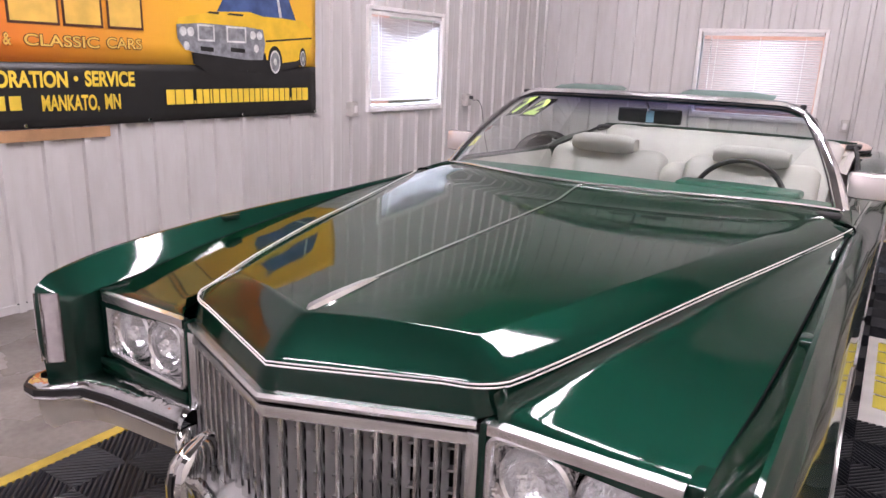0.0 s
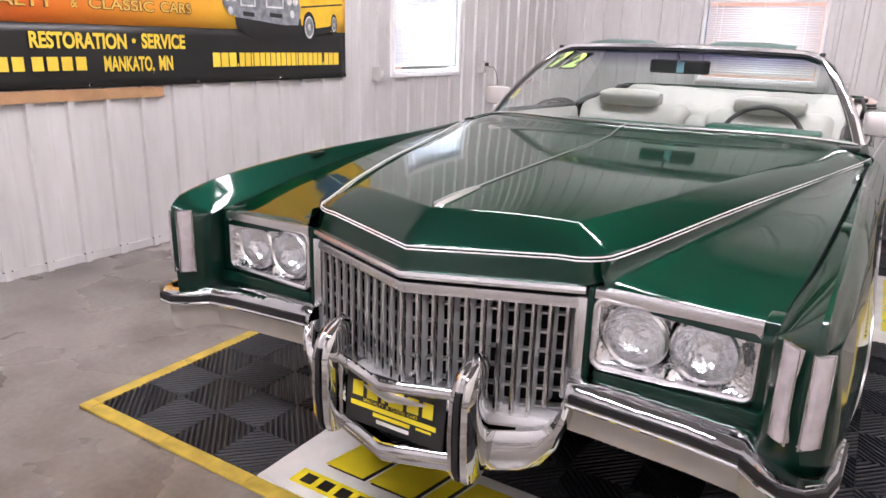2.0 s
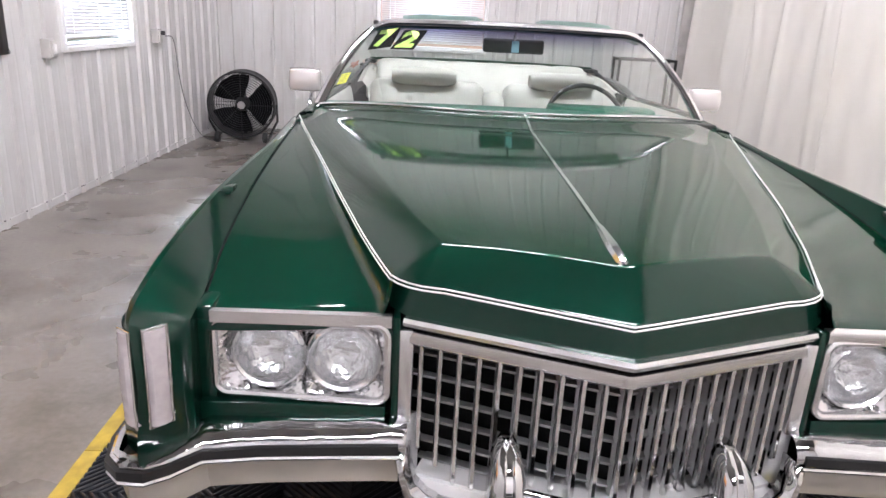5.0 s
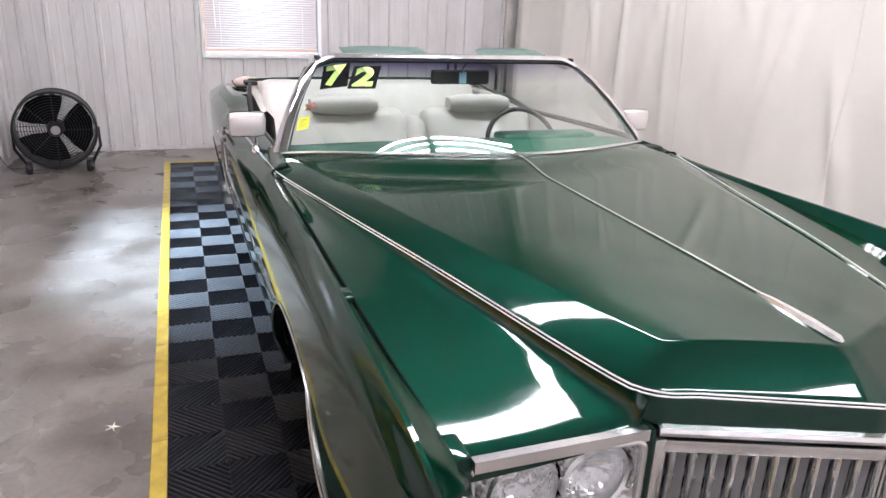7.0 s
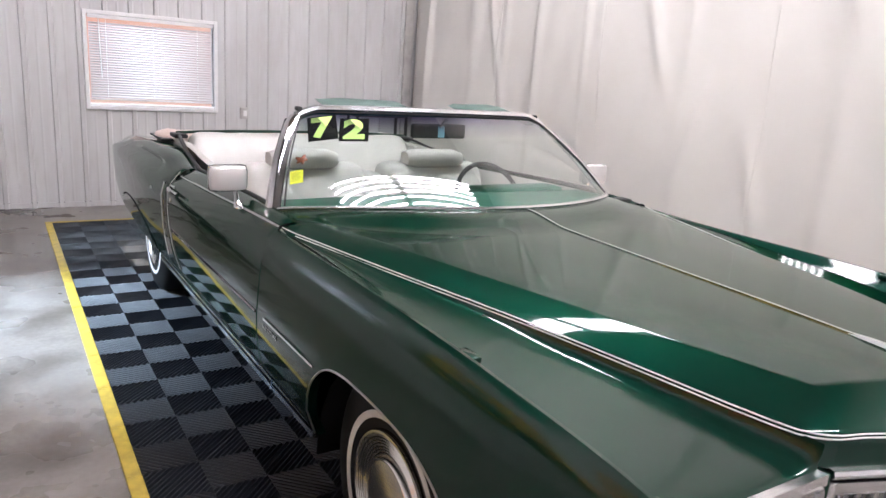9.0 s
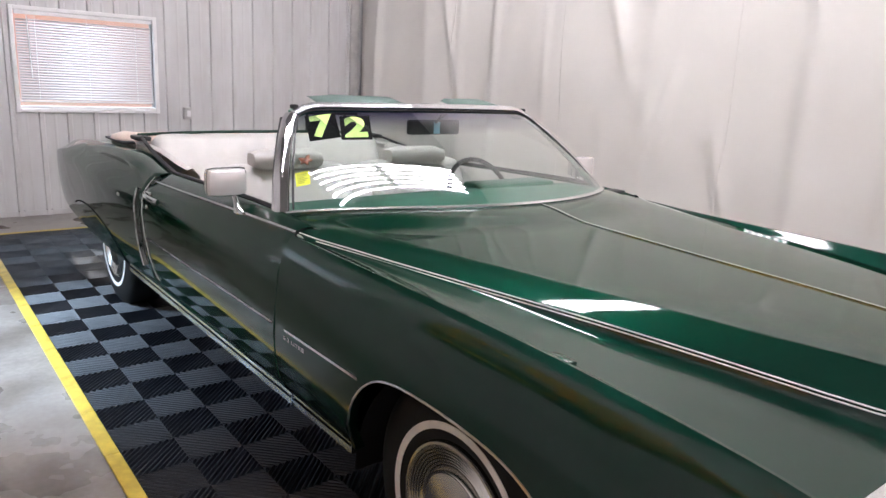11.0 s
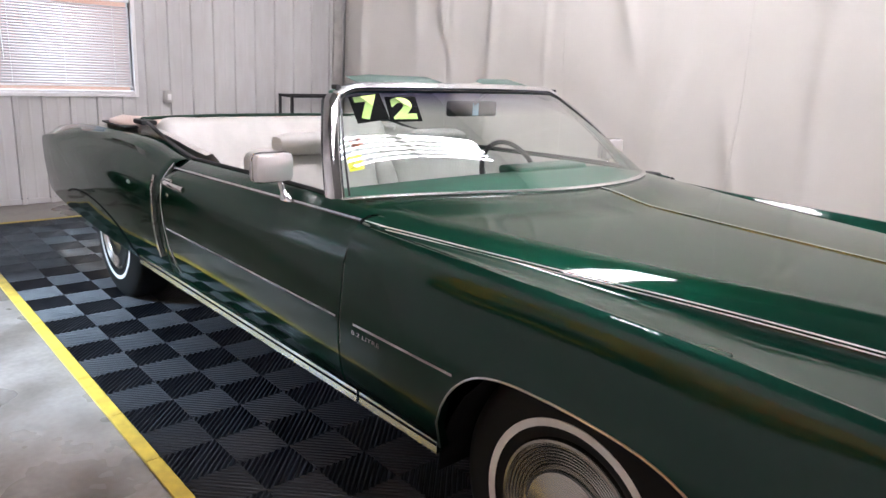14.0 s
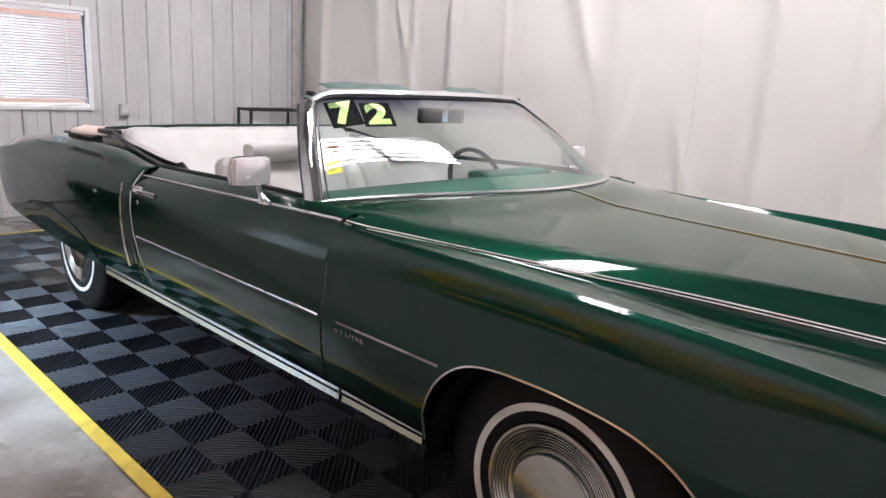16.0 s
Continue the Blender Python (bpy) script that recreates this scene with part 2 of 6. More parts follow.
def grid(bm, rows, wrap=False):
    """Quads between rows of points."""
    vs = [[bm.verts.new(p) for p in r] for r in rows]
    for a, b in zip(vs, vs[1:]):
        n = len(a)
        for i in range(n if wrap else n - 1):
            j = (i + 1) % n
            bm.faces.new((a[i], a[j], b[j], b[i]))
    return vs


def box(bm, x0, x1, y0, y1, z0, z1):
    v = [bm.verts.new(p) for p in ((x0, y0, z0), (x1, y0, z0), (x1, y1, z0), (x0, y1, z0), (x0, y0, z1), (x1, y0, z1), (x1, y1, z1), (x0, y1, z1))]
    for q in ((3, 2, 1, 0), (4, 5, 6, 7), (0, 1, 5, 4), (1, 2, 6, 5), (2, 3, 7, 6), (3, 0, 4, 7)):
        bm.faces.new([v[i] for i in q])
    return v


def box_bm(*a):
    bm = bmesh.new()
    box(bm, *a)
    return bm


def sweep(bm, path, profile, up=(0, 0, 1), closed=False, caps=True):
    """Carry a closed profile of (side, up) offsets along a path."""
    path = [Vector(p) for p in path]
    n, rings = len(path), []
    for i, p in enumerate(path):
        a = path[(i - 1) % n] if (closed or i) else p
        b = path[(i + 1) % n] if (closed or i < n - 1) else p
        t = (b - a).normalized()
        side = t.cross(Vector(up))
        side = side.normalized() if side.length > 1e-6 else Vector((1, 0, 0))
        u = side.cross(t).normalized()
        rings.append([bm.verts.new(p + side * s + u * h) for s, h in profile])
    m = len(profile)
    for i in range(n if closed else n - 1):
        a, b = rings[i], rings[(i + 1) % n]
        for j in range(m):
            k = (j + 1) % m
            bm.faces.new((a[j], a[k], b[k], b[j]))
    if caps and not closed:
        bm.faces.new(rings[0][::-1])
        bm.faces.new(rings[-1])
    return bm


def ring_profile(r, n=8, ry=None):
    return [(r * math.cos(2 * math.pi * i / n), (ry or r) * math.sin(2 * math.pi * i / n)) for i in range(n)]


def tube(path, r, n=8, closed=False, up=(0, 0, 1), ry=None):
    return sweep(bmesh.new(), path, ring_profile(r, n, ry), up, closed)


def lathe(profile, axis="x", n=48, centre=(0, 0, 0)):
    """profile: (radius, along) pairs turned round an axis."""
    bm = bmesh.new()
    rows = []
    for r, a in profile:
        row = []
        for i in range(n):
            c, s = r * math.cos(2 * math.pi * i / n), r * math.sin(2 * math.pi * i / n)
            row.append({"x": (a, c, s), "y": (c, a, s), "z": (c, s, a)}[axis])
        rows.append([(centre[0] + q[0], centre[1] + q[1], centre[2] + q[2]) for q in row])
    grid(bm, rows, wrap=True)
    return bm


def lerp(table, v):
    """Straight line through a table of (v, a, b, ...) rows."""
    cols = list(zip(*table))
    out = [float(np.interp(v, cols[0], c)) for c in cols[1:]]
    return out if len(out) > 1 else out[0]


def spline(table, v):
    """Smooth (Catmull-Rom) reading of a table of (v, a, b, ...) rows."""
    t = [r[0] for r in table]
    if v <= t[0] or v >= t[-1]:
        return lerp(table, v)
    i = max(k for k in range(len(t) - 1) if t[k] <= v)
    h = t[i + 1] - t[i]
    s = (v - t[i]) / h
    out = []
    for c in range(1, len(table[0])):
        p0, p1 = table[i][c], table[i + 1][c]
        m0 = (p1 - table[i - 1][c]) / (t[i + 1] - t[i - 1]) * h if i else (p1 - p0)
        m1 = (table[i + 2][c] - p0) / (t[i + 2] - t[i]) * h if i + 2 < len(t) else (p1 - p0)
        out.append((2 * s**3 - 3 * s**2 + 1) * p0 + (s**3 - 2 * s**2 + s) * m0 + (3 * s**2 - 2 * s**3) * p1 + (s**3 - s**2) * m1)
    return out if len(out) > 1 else out[0]


def rounded_box(bm, x0, x1, y0, y1, z0, z1, r=0.03, seg=3):
    """A soft-edged block."""
    v = box(bm, x0, x1, y0, y1, z0, z1)
    fs = {f for q in v for f in q.link_faces}
    es = {e for f in fs for e in f.edges}
    bmesh.ops.bevel(bm, geom=list(es), offset=r, segments=seg, affect="EDGES", profile=0.5)
    return bm


def letters(name, text, size, mat, parent, m, extrude=0.0015, align="LEFT", sx=1.0, label="", bold=0.0, width=0.0, height=0.0):
    cu = bpy.data.curves.new(name, "FONT")
    cu.body, cu.size, cu.extrude, cu.align_x, cu.offset = text, size, extrude, align, bold
    tmp = bpy.data.objects.new(name, cu)
    scene.collection.objects.link(tmp)
    me = bpy.data.meshes.new_from_object(tmp.evaluated_get(bpy.context.evaluated_depsgraph_get()))
    bpy.data.objects.remove(tmp)
    me.materials.clear()
    me.materials.append(mat)
    me.name = name
    ob = new(name, me)
    ob.parent = parent
    if width:
        xs, ys = [v.co.x for v in me.vertices], [v.co.y for v in me.vertices]
        kx, ky = width / (max(xs) - min(xs)), height / (max(ys) - min(ys))
        m = m @ Matrix.Diagonal((kx, ky, 1, 1)) @ Matrix.Translation((-min(xs), -min(ys), 0))
    ob.matrix_basis = m @ Matrix.Diagonal((sx, 1, 1, 1))
    return tagged(ob, label)


# ---------------------------------------------------------------- the room
LEFT_X0, LEFT_TURN = -3.03, -2.153  # the long wall leans off the car's line by this turn
RIB = 0.2286


def ribbed_panel(bm, u0, u1, z0, z1, phase=0.0, depth=0.10):
    """Steel panel in the plane u, z with its face at v = 0 (towards -v), ribs proud by 19 mm."""
    us = [(u0, 0.0)]
    k = math.ceil((u0 - phase) / RIB - 0.5)
    while True:
        c = phase + k * RIB
        if c > u1 + 0.05:
            break
        for du, dv in ((-0.025, 0.0), (-0.017, -0.024), (0.017, -0.024), (0.025, 0.0)):
            if u0 + 1e-4 < c + du < u1 - 1e-4:
                us.append((c + du, dv))
        for du in (0.095, 0.110, 0.125):
            if u0 + 1e-4 < c + du < u1 - 1e-4:
                us.append((c + du, -0.0025 if du == 0.110 else 0.0))
        k += 1
    us.append((u1, 0.0))
    front = [[(u, v, z) for u, v in us] for z in (z0, z1)]
    back = [[(u, depth, z) for u, v in us] for z in (z0, z1)]
    f, b = grid(bm, front), grid(bm, back)
    for i in range(len(us) - 1):
        bm.faces.new((f[0][i], b[0][i], b[0][i + 1], f[0][i + 1]))
        bm.faces.new((f[1][i], f[1][i + 1], b[1][i + 1], b[1][i]))
    bm.faces.new((f[0][0], f[1][0], b[1][0], b[0][0]))
    bm.faces.new((f[0][-1], b[0][-1], b[1][-1], f[1][-1]))


def ribbed_wall(name, u0, u1, hole, m, phase, label):
    bm = bmesh.new()
    if hole:
        a, b, za, zb = hole
        for q in ((u0, a, 0, CEIL_Z), (b, u1, 0, CEIL_Z), (a, b, 0, za), (a, b, zb, CEIL_Z)):
            ribbed_panel(bm, *q, phase)
    else:
        ribbed_panel(bm, u0, u1, 0, CEIL_Z, phase)
    ob = finish(name, bm, WALL, smooth=False)
    ob.matrix_basis = m
    return tagged(ob, label, "wall", kind="structure")


# local frames: u along the wall, v into it
WALL_LEFT = Matrix.Translation((LEFT_X0, 0, 0)) @ pose(0, 0, 0, 0, 0, 90 + LEFT_TURN)
WALL_BACK = pose(0, 7.28, 0)
HOLE1, HOLE2 = (4.045, 5.085, 1.028, 1.835), (-0.930, 0.240, 0.987, 1.835)
ribbed_wall("wall_west", -5.2, 7.45, HOLE1, WALL_LEFT, 0.86, "pale grey ribbed steel wall with small rust marks")
ribbed_wall("wall_north", -2.95, 3.3, HOLE2, WALL_BACK, 0.375, "pale grey ribbed steel wall behind the car")
ribbed_wall("wall_south", -3.4, 3.6, None, pose(0, -5.0, 0, 0, 0, 180), 0.0, "pale grey ribbed steel wall")
ribbed_wall("wall_east", -7.4, 5.1, None, pose(3.25, 0, 0, 0, 0, -90), 0.0, "pale grey ribbed steel wall behind the curtain")
tagged(finish("floor", box_bm(-3.6, 3.6, -5.2, 7.6, -0.12, 0.0), CONCRETE, smooth=False), "stained sealed concrete shop floor", "floor", kind="structure")
tagged(finish("ceiling", box_bm(-3.6, 3.6, -5.2, 7.6, CEIL_Z, CEIL_Z + 0.1), CEILING, smooth=False), "dark unlit ceiling liner", "ceiling", kind="structure")

# floor joint and base strip along the walls
bm = box_bm(-2.93, 3.2, -0.012, -0.001, 0.002, 0.05)
base = tagged(finish("baseboard_north", bm, WALL, smooth=False), "pale grey steel base trim", "baseboard", kind="structure")
base.matrix_basis = WALL_BACK
bm = box_bm(-5.0, 7.3, -0.012, -0.001, 0.002, 0.05)
base = tagged(finish("baseboard_west", bm, WALL, smooth=False), "pale grey steel base trim", "baseboard", kind="structure")
base.matrix_basis = WALL_LEFT


def rib_feet(name, u0, u1, phase, m):
    """Dark rubber closures at the foot of each rib."""
    host = thing(name, "dark closure plugs at the foot of the ribs", "trim")
    host.matrix_basis = m
    host["kind"] = "structure"
    me = None
    k = math.ceil((u0 - phase) / RIB)
    while phase + k * RIB < u1:
        if me is None:
            me = part("closure", box_bm(-0.026, 0.026, -0.022, -0.0135, 0.05, 0.056), BLACK, host, smooth=False)
            me.location.x = phase + k * RIB
        else:
            ob = new("closure", me.data)
            ob.parent, ob.location.x = host, phase + k * RIB
        k += 1


rib_feet("trim_west", -0.5, 7.2, 0.86, WALL_LEFT)
rib_feet("trim_north", -2.8, 2.6, 0.375, WALL_BACK)


def window(name, hole, m, label, tilt):
    a, b, za, zb = hole
    win = thing(name, label, "window")
    win.matrix_basis = m
    win["kind"] = "structure"
    w = 0.035
    for nm, q in (("frame_side", (a - w, a, za - w, zb + w)), ("frame_side", (b, b + w, za - w, zb + w)),
                  ("frame_head", (a, b, zb, zb + w)), ("frame_sill", (a, b, za - w, za))):
        part(nm, box_bm(q[0], q[1], -0.032, 0.06, q[2], q[3]), FRAME, win, smooth=False, bevel=0.004)
    part("window_sill", box_bm(a, b, -0.012, 0.05, za, za + 0.02), FRAME, win, smooth=False)
    pane = part("pane", box_bm(a, b, 0.060, 0.066, za, zb), LENS, win, smooth=False)
    pane.visible_shadow = False
    blind = part("blind_headrail", box_bm(a + 0.01, b - 0.01, -0.02, 0.02, zb - 0.035, zb - 0.004), FRAME, win, smooth=False)
    part("blind_bottom_rail", box_bm(a + 0.012, b - 0.012, -0.014, 0.014, za + 0.055, za + 0.07), FRAME, win, smooth=False)
    bm = bmesh.new()
    rows = []
    for s in (-1, 0, 1):
        rows.append([(x, s * 0.0125, s * 0.0125 * tilt + (0.002 if s == 0 else 0)) for x in (a + 0.015, b - 0.015)])
    grid(bm, rows)
    slat = part("slat", bm, SLAT, win, thick=0.0012)
    n = int((zb - za - 0.12) / 0.0235)
    for i in range(n):
        ob = slat if i == 0 else new("slat", slat.data)
        ob.parent = win
        ob.location.z = za + 0.085 + i * 0.0235
        if i:
            s = ob.modifiers.new("solidify", "SOLIDIFY")
            s.thickness = 0.0012
    for f in (0.14, 0.5, 0.86):
        x = a + (b - a) * f
        part("ladder_cord", tube([(x, -0.014, za + 0.06), (x, -0.014, zb - 0.02)], 0.0016, 5, up=(0, 1, 0)), FRAME, win)
    x = a + 0.1
    part("wand", tube([(x, -0.022, zb - 0.04), (x + 0.012, -0.024, zb - 0.58)], 0.004, 6, up=(0, 1, 0)), FRAME, win)
    yard = part("outside_view", box_bm(a - 1.2, b + 1.2, 1.6, 1.62, za - 1.0, zb + 0.1), OUTSIDE, win, smooth=False)
    return win


window("window_1", HOLE1, WALL_LEFT, "white vinyl window with closed white slatted blind, warm glow", 1.0)
window("window_2", HOLE2, WALL_BACK, "white vinyl window with white slatted blind, brick glow", 0.70)


def outlet(name, u, z, m, plug):
    ob = thing(name, "grey metal outlet box on the ribbed wall", "outlet", group="wall outlets")
    ob.matrix_basis = m @ pose(u, -0.02, z)
    bm = bmesh.new()
    rounded_box(bm, -0.038, 0.038, -0.045, 0.02, -0.06, 0.06, 0.006, 2)
    part("box", bm, GREYBOX, ob)
    bm = bmesh.new()
    rounded_box(bm, -0.03, 0.03, -0.056, -0.044, -0.052, 0.052, 0.004, 2)
    part("cover", bm, GREYBOX, ob)
    if plug:
        bm = bmesh.new()
        rounded_box(bm, -0.016, 0.016, -0.09, -0.055, 0.008, 0.045, 0.006, 2)
        part("plug", bm, BLACK, ob)
    else:
        bm = bmesh.new()
        rounded_box(bm, -0.018, 0.018, -0.062, -0.054, -0.03, 0.03, 0.004, 2)
        part("flap", bm, FRAME, ob)
    return ob


# grey strip added for the shade between north wall and curtain
tagged(finish("corner_shade_strip", box_bm(2.455, 2.565, 7.235, 7.279, 0.0, CEIL_Z), GREYBOX, smooth=False, bevel=0.004), "grey strip standing in for the shade beside the curtain", "trim", kind="structure")
outlet("outlet", 3.80, 1.030, WALL_LEFT, False)
outlet("outlet", 5.54, 1.062, WALL_LEFT, True)
outlet("outlet", 0.545, 0.958, WALL_BACK, False)
cord = thing("power_cord", "black power cord hanging from the outlet to the fan", "cord")
pts = [(5.60, -0.11, 1.03), (5.67, -0.14, 1.02), (5.76, -0.13, 0.93), (5.84, -0.11, 0.75), (5.95, -0.10, 0.5), (6.10, -0.10, 0.27), (6.25, -0.13, 0.07), (6.33, -0.22, -0.015), (6.38, -0.42, -0.025)]
tab = [(i, *q) for i, q in enumerate(pts)]
c = part("cable", tube([spline(tab, i / 5) for i in range(5 * (len(pts) - 1) + 1)], 0.004, 6, up=(0, 1, 0.01)), BLACK, cord)
cord.matrix_basis = WALL_LEFT @ pose(-0.06, 0, 0.035)

# ---------------------------------------------------------------- curtain
cur = thing("curtain", "cream canvas curtain hanging in loose folds", "curtain")
bm = bmesh.new()
rows = []
FOLDS = [(6.45, 0.10, 0.05), (5.75, 0.06, 0.06), (5.1, 0.04, 0.035), (4.55, 0.09, 0.045), (4.05, 0.035, 0.03), (2.95, 0.05, 0.05), (1.95, 0.08, 0.045), (1.5, 0.05, 0.03), (0.4, 0.08, 0.06), (-1.2, 0.10, 0.05), (-2.6, 0.09, 0.05), (-0.4, 0.03, 0.016)]
SAGS = [(5.3, 1.9, 0.55, 0.5), (4.4, 2.6, -0.7, 0.6), (3.3, 1.9, 0.6, 0.5), (2.9, 1.2, -0.45, 0.5), (2.0, 2.2, 0.75, 0.6), (1.2, 1.5, -0.6, 0.5), (3.6, 3.0, 0.4, 0.6), (2.4, 0.9, 0.5, 0.4)]
NY, NZ = 460, 110


def curtain_x(y, f):
    """How far the cloth stands from its rail: broad swells, hanging folds and slanting pulls."""
    z = 0.03 + f * 4.75
    w = noise.noise(Vector((y * 0.55, f * 0.9, 3.1))) * 0.09 + noise.noise(Vector((y * 1.7 + f * 1.6, f * 1.8, 7.7))) * 0.045
    w += noise.noise(Vector((y * 4.2 + f * 4.6, f * 4.2, 1.7))) * 0.017 + noise.noise(Vector((y * 9.0 - f * 12.0, f * 9.0, 5.7))) * 0.0045
    for yc, amp, wid in FOLDS:
        d = (y - yc - 0.16 * (1 - f) * math.sin(yc * 3)) / (wid * (1.5 - 0.5 * f))
        w += amp * 0.60 * (0.35 + 0.65 * f) * math.exp(-d * d)
    for yc, zc, slope, length in SAGS:
        along, across = ((y - yc) * slope + (z - zc)) / length, ((y - yc) - (z - zc) * slope * 0.55) / 0.055
        w += 0.034 * math.exp(-along * along - across * across)
    return 2.36 - w * min(1.0, max(0.15, (7.3 - y) / 0.5)) + 0.24 * min(1.0, max(0.0, (y - 6.55) / 0.6)) ** 1.5


for iz in range(NZ):
    f = iz / (NZ - 1)
    rows.append([(curtain_x(y, f), y, 0.03 + f * 4.75) for y in [7.22 - iy / (NY - 1) * 11.5 for iy in range(NY)]])
grid(bm, rows)
part("cloth", bm, CURTAIN, cur, thick=0.002)
for yc in (5.25, 3.83, 2.40, 0.95):
    bm = bmesh.new()
    sweep(bm, [(curtain_x(yc, k / 60) - 0.0015, yc, 0.03 + k / 60 * 4.75) for k in range(61)], [(-0.012, -0.0014), (0.012, -0.0014), (0.012, 0.0014), (-0.012, 0.0014)], up=(1, 0, 0))
    part("seam", bm, CURTAIN, cur, "stitched vertical seam")
part("rail", tube([(2.36, 6.95, 4.80), (2.36, -4.4, 4.80)], 0.018, 10), GREYBOX, cur)
for i in range(24):
    y = 6.85 - i * 0.48
    ring = part("hanger", tube([(2.36 + 0.024 * math.cos(a), y, 4.795 + 0.024 * math.sin(a)) for a in [k * math.pi / 5 for k in range(10)]], 0.003, 5, closed=True, up=(0, 1, 0)), CHROME, cur)

# ---------------------------------------------------------------- ceiling lights
for fx, fy in FIXTURES:
    fix = thing("ceiling_light", "grey high-bay fixture with six fluorescent tubes", "ceiling light", (fx, fy, LAMP_Z), "ceiling lights")
    for x in (-0.5, 0.5):
        part("hanger_rod", tube([(x, 0, -0.01), (x, 0, CEIL_Z - LAMP_Z)], 0.006, 6, up=(0, 1, 0)), FRAME, fix)
    bm = bmesh.new()
    rounded_box(bm, -0.77, 0.77, -0.25, 0.25, -0.075, 0.0, 0.01, 2)
    part("housing", bm, HOUSING, fix)
    for k in range(6):
        y = -0.19 + 0.076 * k
        part("fluorescent_tube", tube([(-0.75, y, -0.096), (0.75, y, -0.096)], 0.011, 10), TUBE, fix)


# ---------------------------------------------------------------- the car
car = thing("convertible_car", "dark green metallic convertible with white interior, top folded down", "car")

STR = [(0.30, 0.432, 0.862), (0.40, 0.468, 0.868), (0.55, 0.519, 0.881), (0.70, 0.563, 0.891), (0.85, 0.607, 0.900), (1.0, 0.648, 0.906),
       (1.15, 0.688, 0.910), (1.30, 0.729, 0.914), (1.45, 0.771, 0.919), (1.60, 0.812, 0.924), (1.75, 0.853, 0.930), (1.90, 0.891, 0.934), (1.945, 0.905, 0.940)]
GAP = [(0.165, 0.808, 0.800), (0.30, 0.814, 0.812), (0.40, 0.822, 0.822), (0.55, 0.838, 0.838), (0.70, 0.849, 0.853), (0.85, 0.858, 0.867), (1.0, 0.866, 0.880),
       (1.15, 0.872, 0.891), (1.30, 0.878, 0.901), (1.45, 0.883, 0.910), (1.60, 0.888, 0.918), (1.75, 0.894, 0.923), (1.95, 0.901, 0.930)]
ZC = [(0.20, 0.935), (0.40, 0.946), (0.70, 0.9575), (1.0, 0.9655), (1.30, 0.974), (1.75, 0.988)]
ZD = [(0.35, 0.9255), (0.46, 0.9305), (0.60, 0.936), (0.85, 0.944), (1.30, 0.950), (1.90, 0.962), (2.05, 0.966)]
CREST = [(0.165, 0.842), (0.20, 0.856), (0.30, 0.880), (0.45, 0.897), (0.65, 0.910), (0.83, 0.918), (1.10, 0.923), (1.40, 0.925), (1.70, 0.929), (1.945, 0.937)]
SIDE = [(0.34, 0.912), (0.375, 0.935), (0.40, 0.950), (0.44, 0.9695), (0.48, 0.9800), (0.52, 0.9870), (0.56, 0.9925), (0.60, 0.9968), (0.65, 1.0010), (0.70, 1.0040),
        (0.75, 1.0058), (0.79, 1.0064), (0.815, 1.0060), (0.835, 1.0035), (0.85, 0.999), (0.865, 0.991), (0.88, 0.980), (0.93, 0.936)]
SIDE_FRONT = [(0.34, 0.912), (0.375, 0.935), (0.40, 0.950), (0.44, 0.9690), (0.48, 0.9790), (0.52, 0.9850), (0.56, 0.9880), (0.60, 0.9880), (0.65, 0.9850), (0.70, 0.9790),
              (0.75, 0.9720), (0.79, 0.9665), (0.815, 0.9632), (0.835, 0.9606), (0.85, 0.9585), (0.865, 0.9560), (0.88, 0.9530), (0.93, 0.9450)]
TAPER = [(0.0, -0.045), (0.165, -0.040), (0.40, -0.018), (0.75, 0.0), (3.2, 0.0), (4.2, 0.022), (5.0, 0.004), (5.35, -0.012), (5.545, -0.028)]
ARCH = [(0.56, 0.40), (0.60, 0.46), (0.64, 0.535), (0.69, 0.592), (0.76, 0.642), (0.86, 0.676), (1.0, 0.692), (1.14, 0.696), (1.26, 0.690), (1.35, 0.666),
        (1.42, 0.610), (1.462, 0.54), (1.49, 0.455), (1.505, 0.375)]
DOOR_TOP = [(1.89, 0.955), (2.05, 0.968), (2.3, 0.973), (2.6, 0.967), (3.0, 0.955), (3.335, 0.945)]
QUARTER_TOP = [(3.335, 0.945), (3.5, 0.957), (3.7, 0.980), (3.9, 0.990), (4.3, 0.986), (4.7, 0.966), (5.1, 0.930), (5.35, 0.900), (5.48, 0.882), (5.53, 0.866), (5.545, 0.838)]
QUARTER_LOW = [(3.335, 0.37), (3.77, 0.368), (4.3, 0.385), (4.8, 0.41), (5.2, 0.425), (5.545, 0.455)]


def rearward(y):
    """0 along the front fender, 1 behind the door."""
    k = min(1.0, max(0.0, (y - 1.2) / 2.1))
    return k * k * (3 - 2 * k)


def side_x(y, z):
    z = min(max(z, 0.34), 0.93)
    k = rearward(y)
    return spline(SIDE_FRONT, z) * (1 - k) + spline(SIDE, z) * k + spline(TAPER, y)


def nose(x, back=0.0):
    return 0.117 + 0.39 * abs(x) + back


def hood_rear(x):
    return 1.733 + 0.405 * abs(x / 0.85) ** 2.3


def ws_base(x):
    q = x / 0.85
    return Vector((x, 1.745 + 0.415 * abs(q) ** 2.3, 1.017 - 0.051 * q**4))


def crease(f, v):
    """A point of the raised hood's flat top."""
    x = f * (spline(STR, 0.30 + 1.60 * v)[0] - 0.092)
    y = (1 - v) * (0.218 + 0.40 * x) + v * hood_rear(x)
    g = f * f
    z = spline(ZC, y) * (1 - g) + spline(ZD, y) * g
    k = min(1.0, max(0.0, (v - 0.84) / 0.16))
    return Vector((x, y, z + (ws_base(x).z - 0.007 - z) * k * k * (3 - 2 * k)))


NF, NV = 10, 26
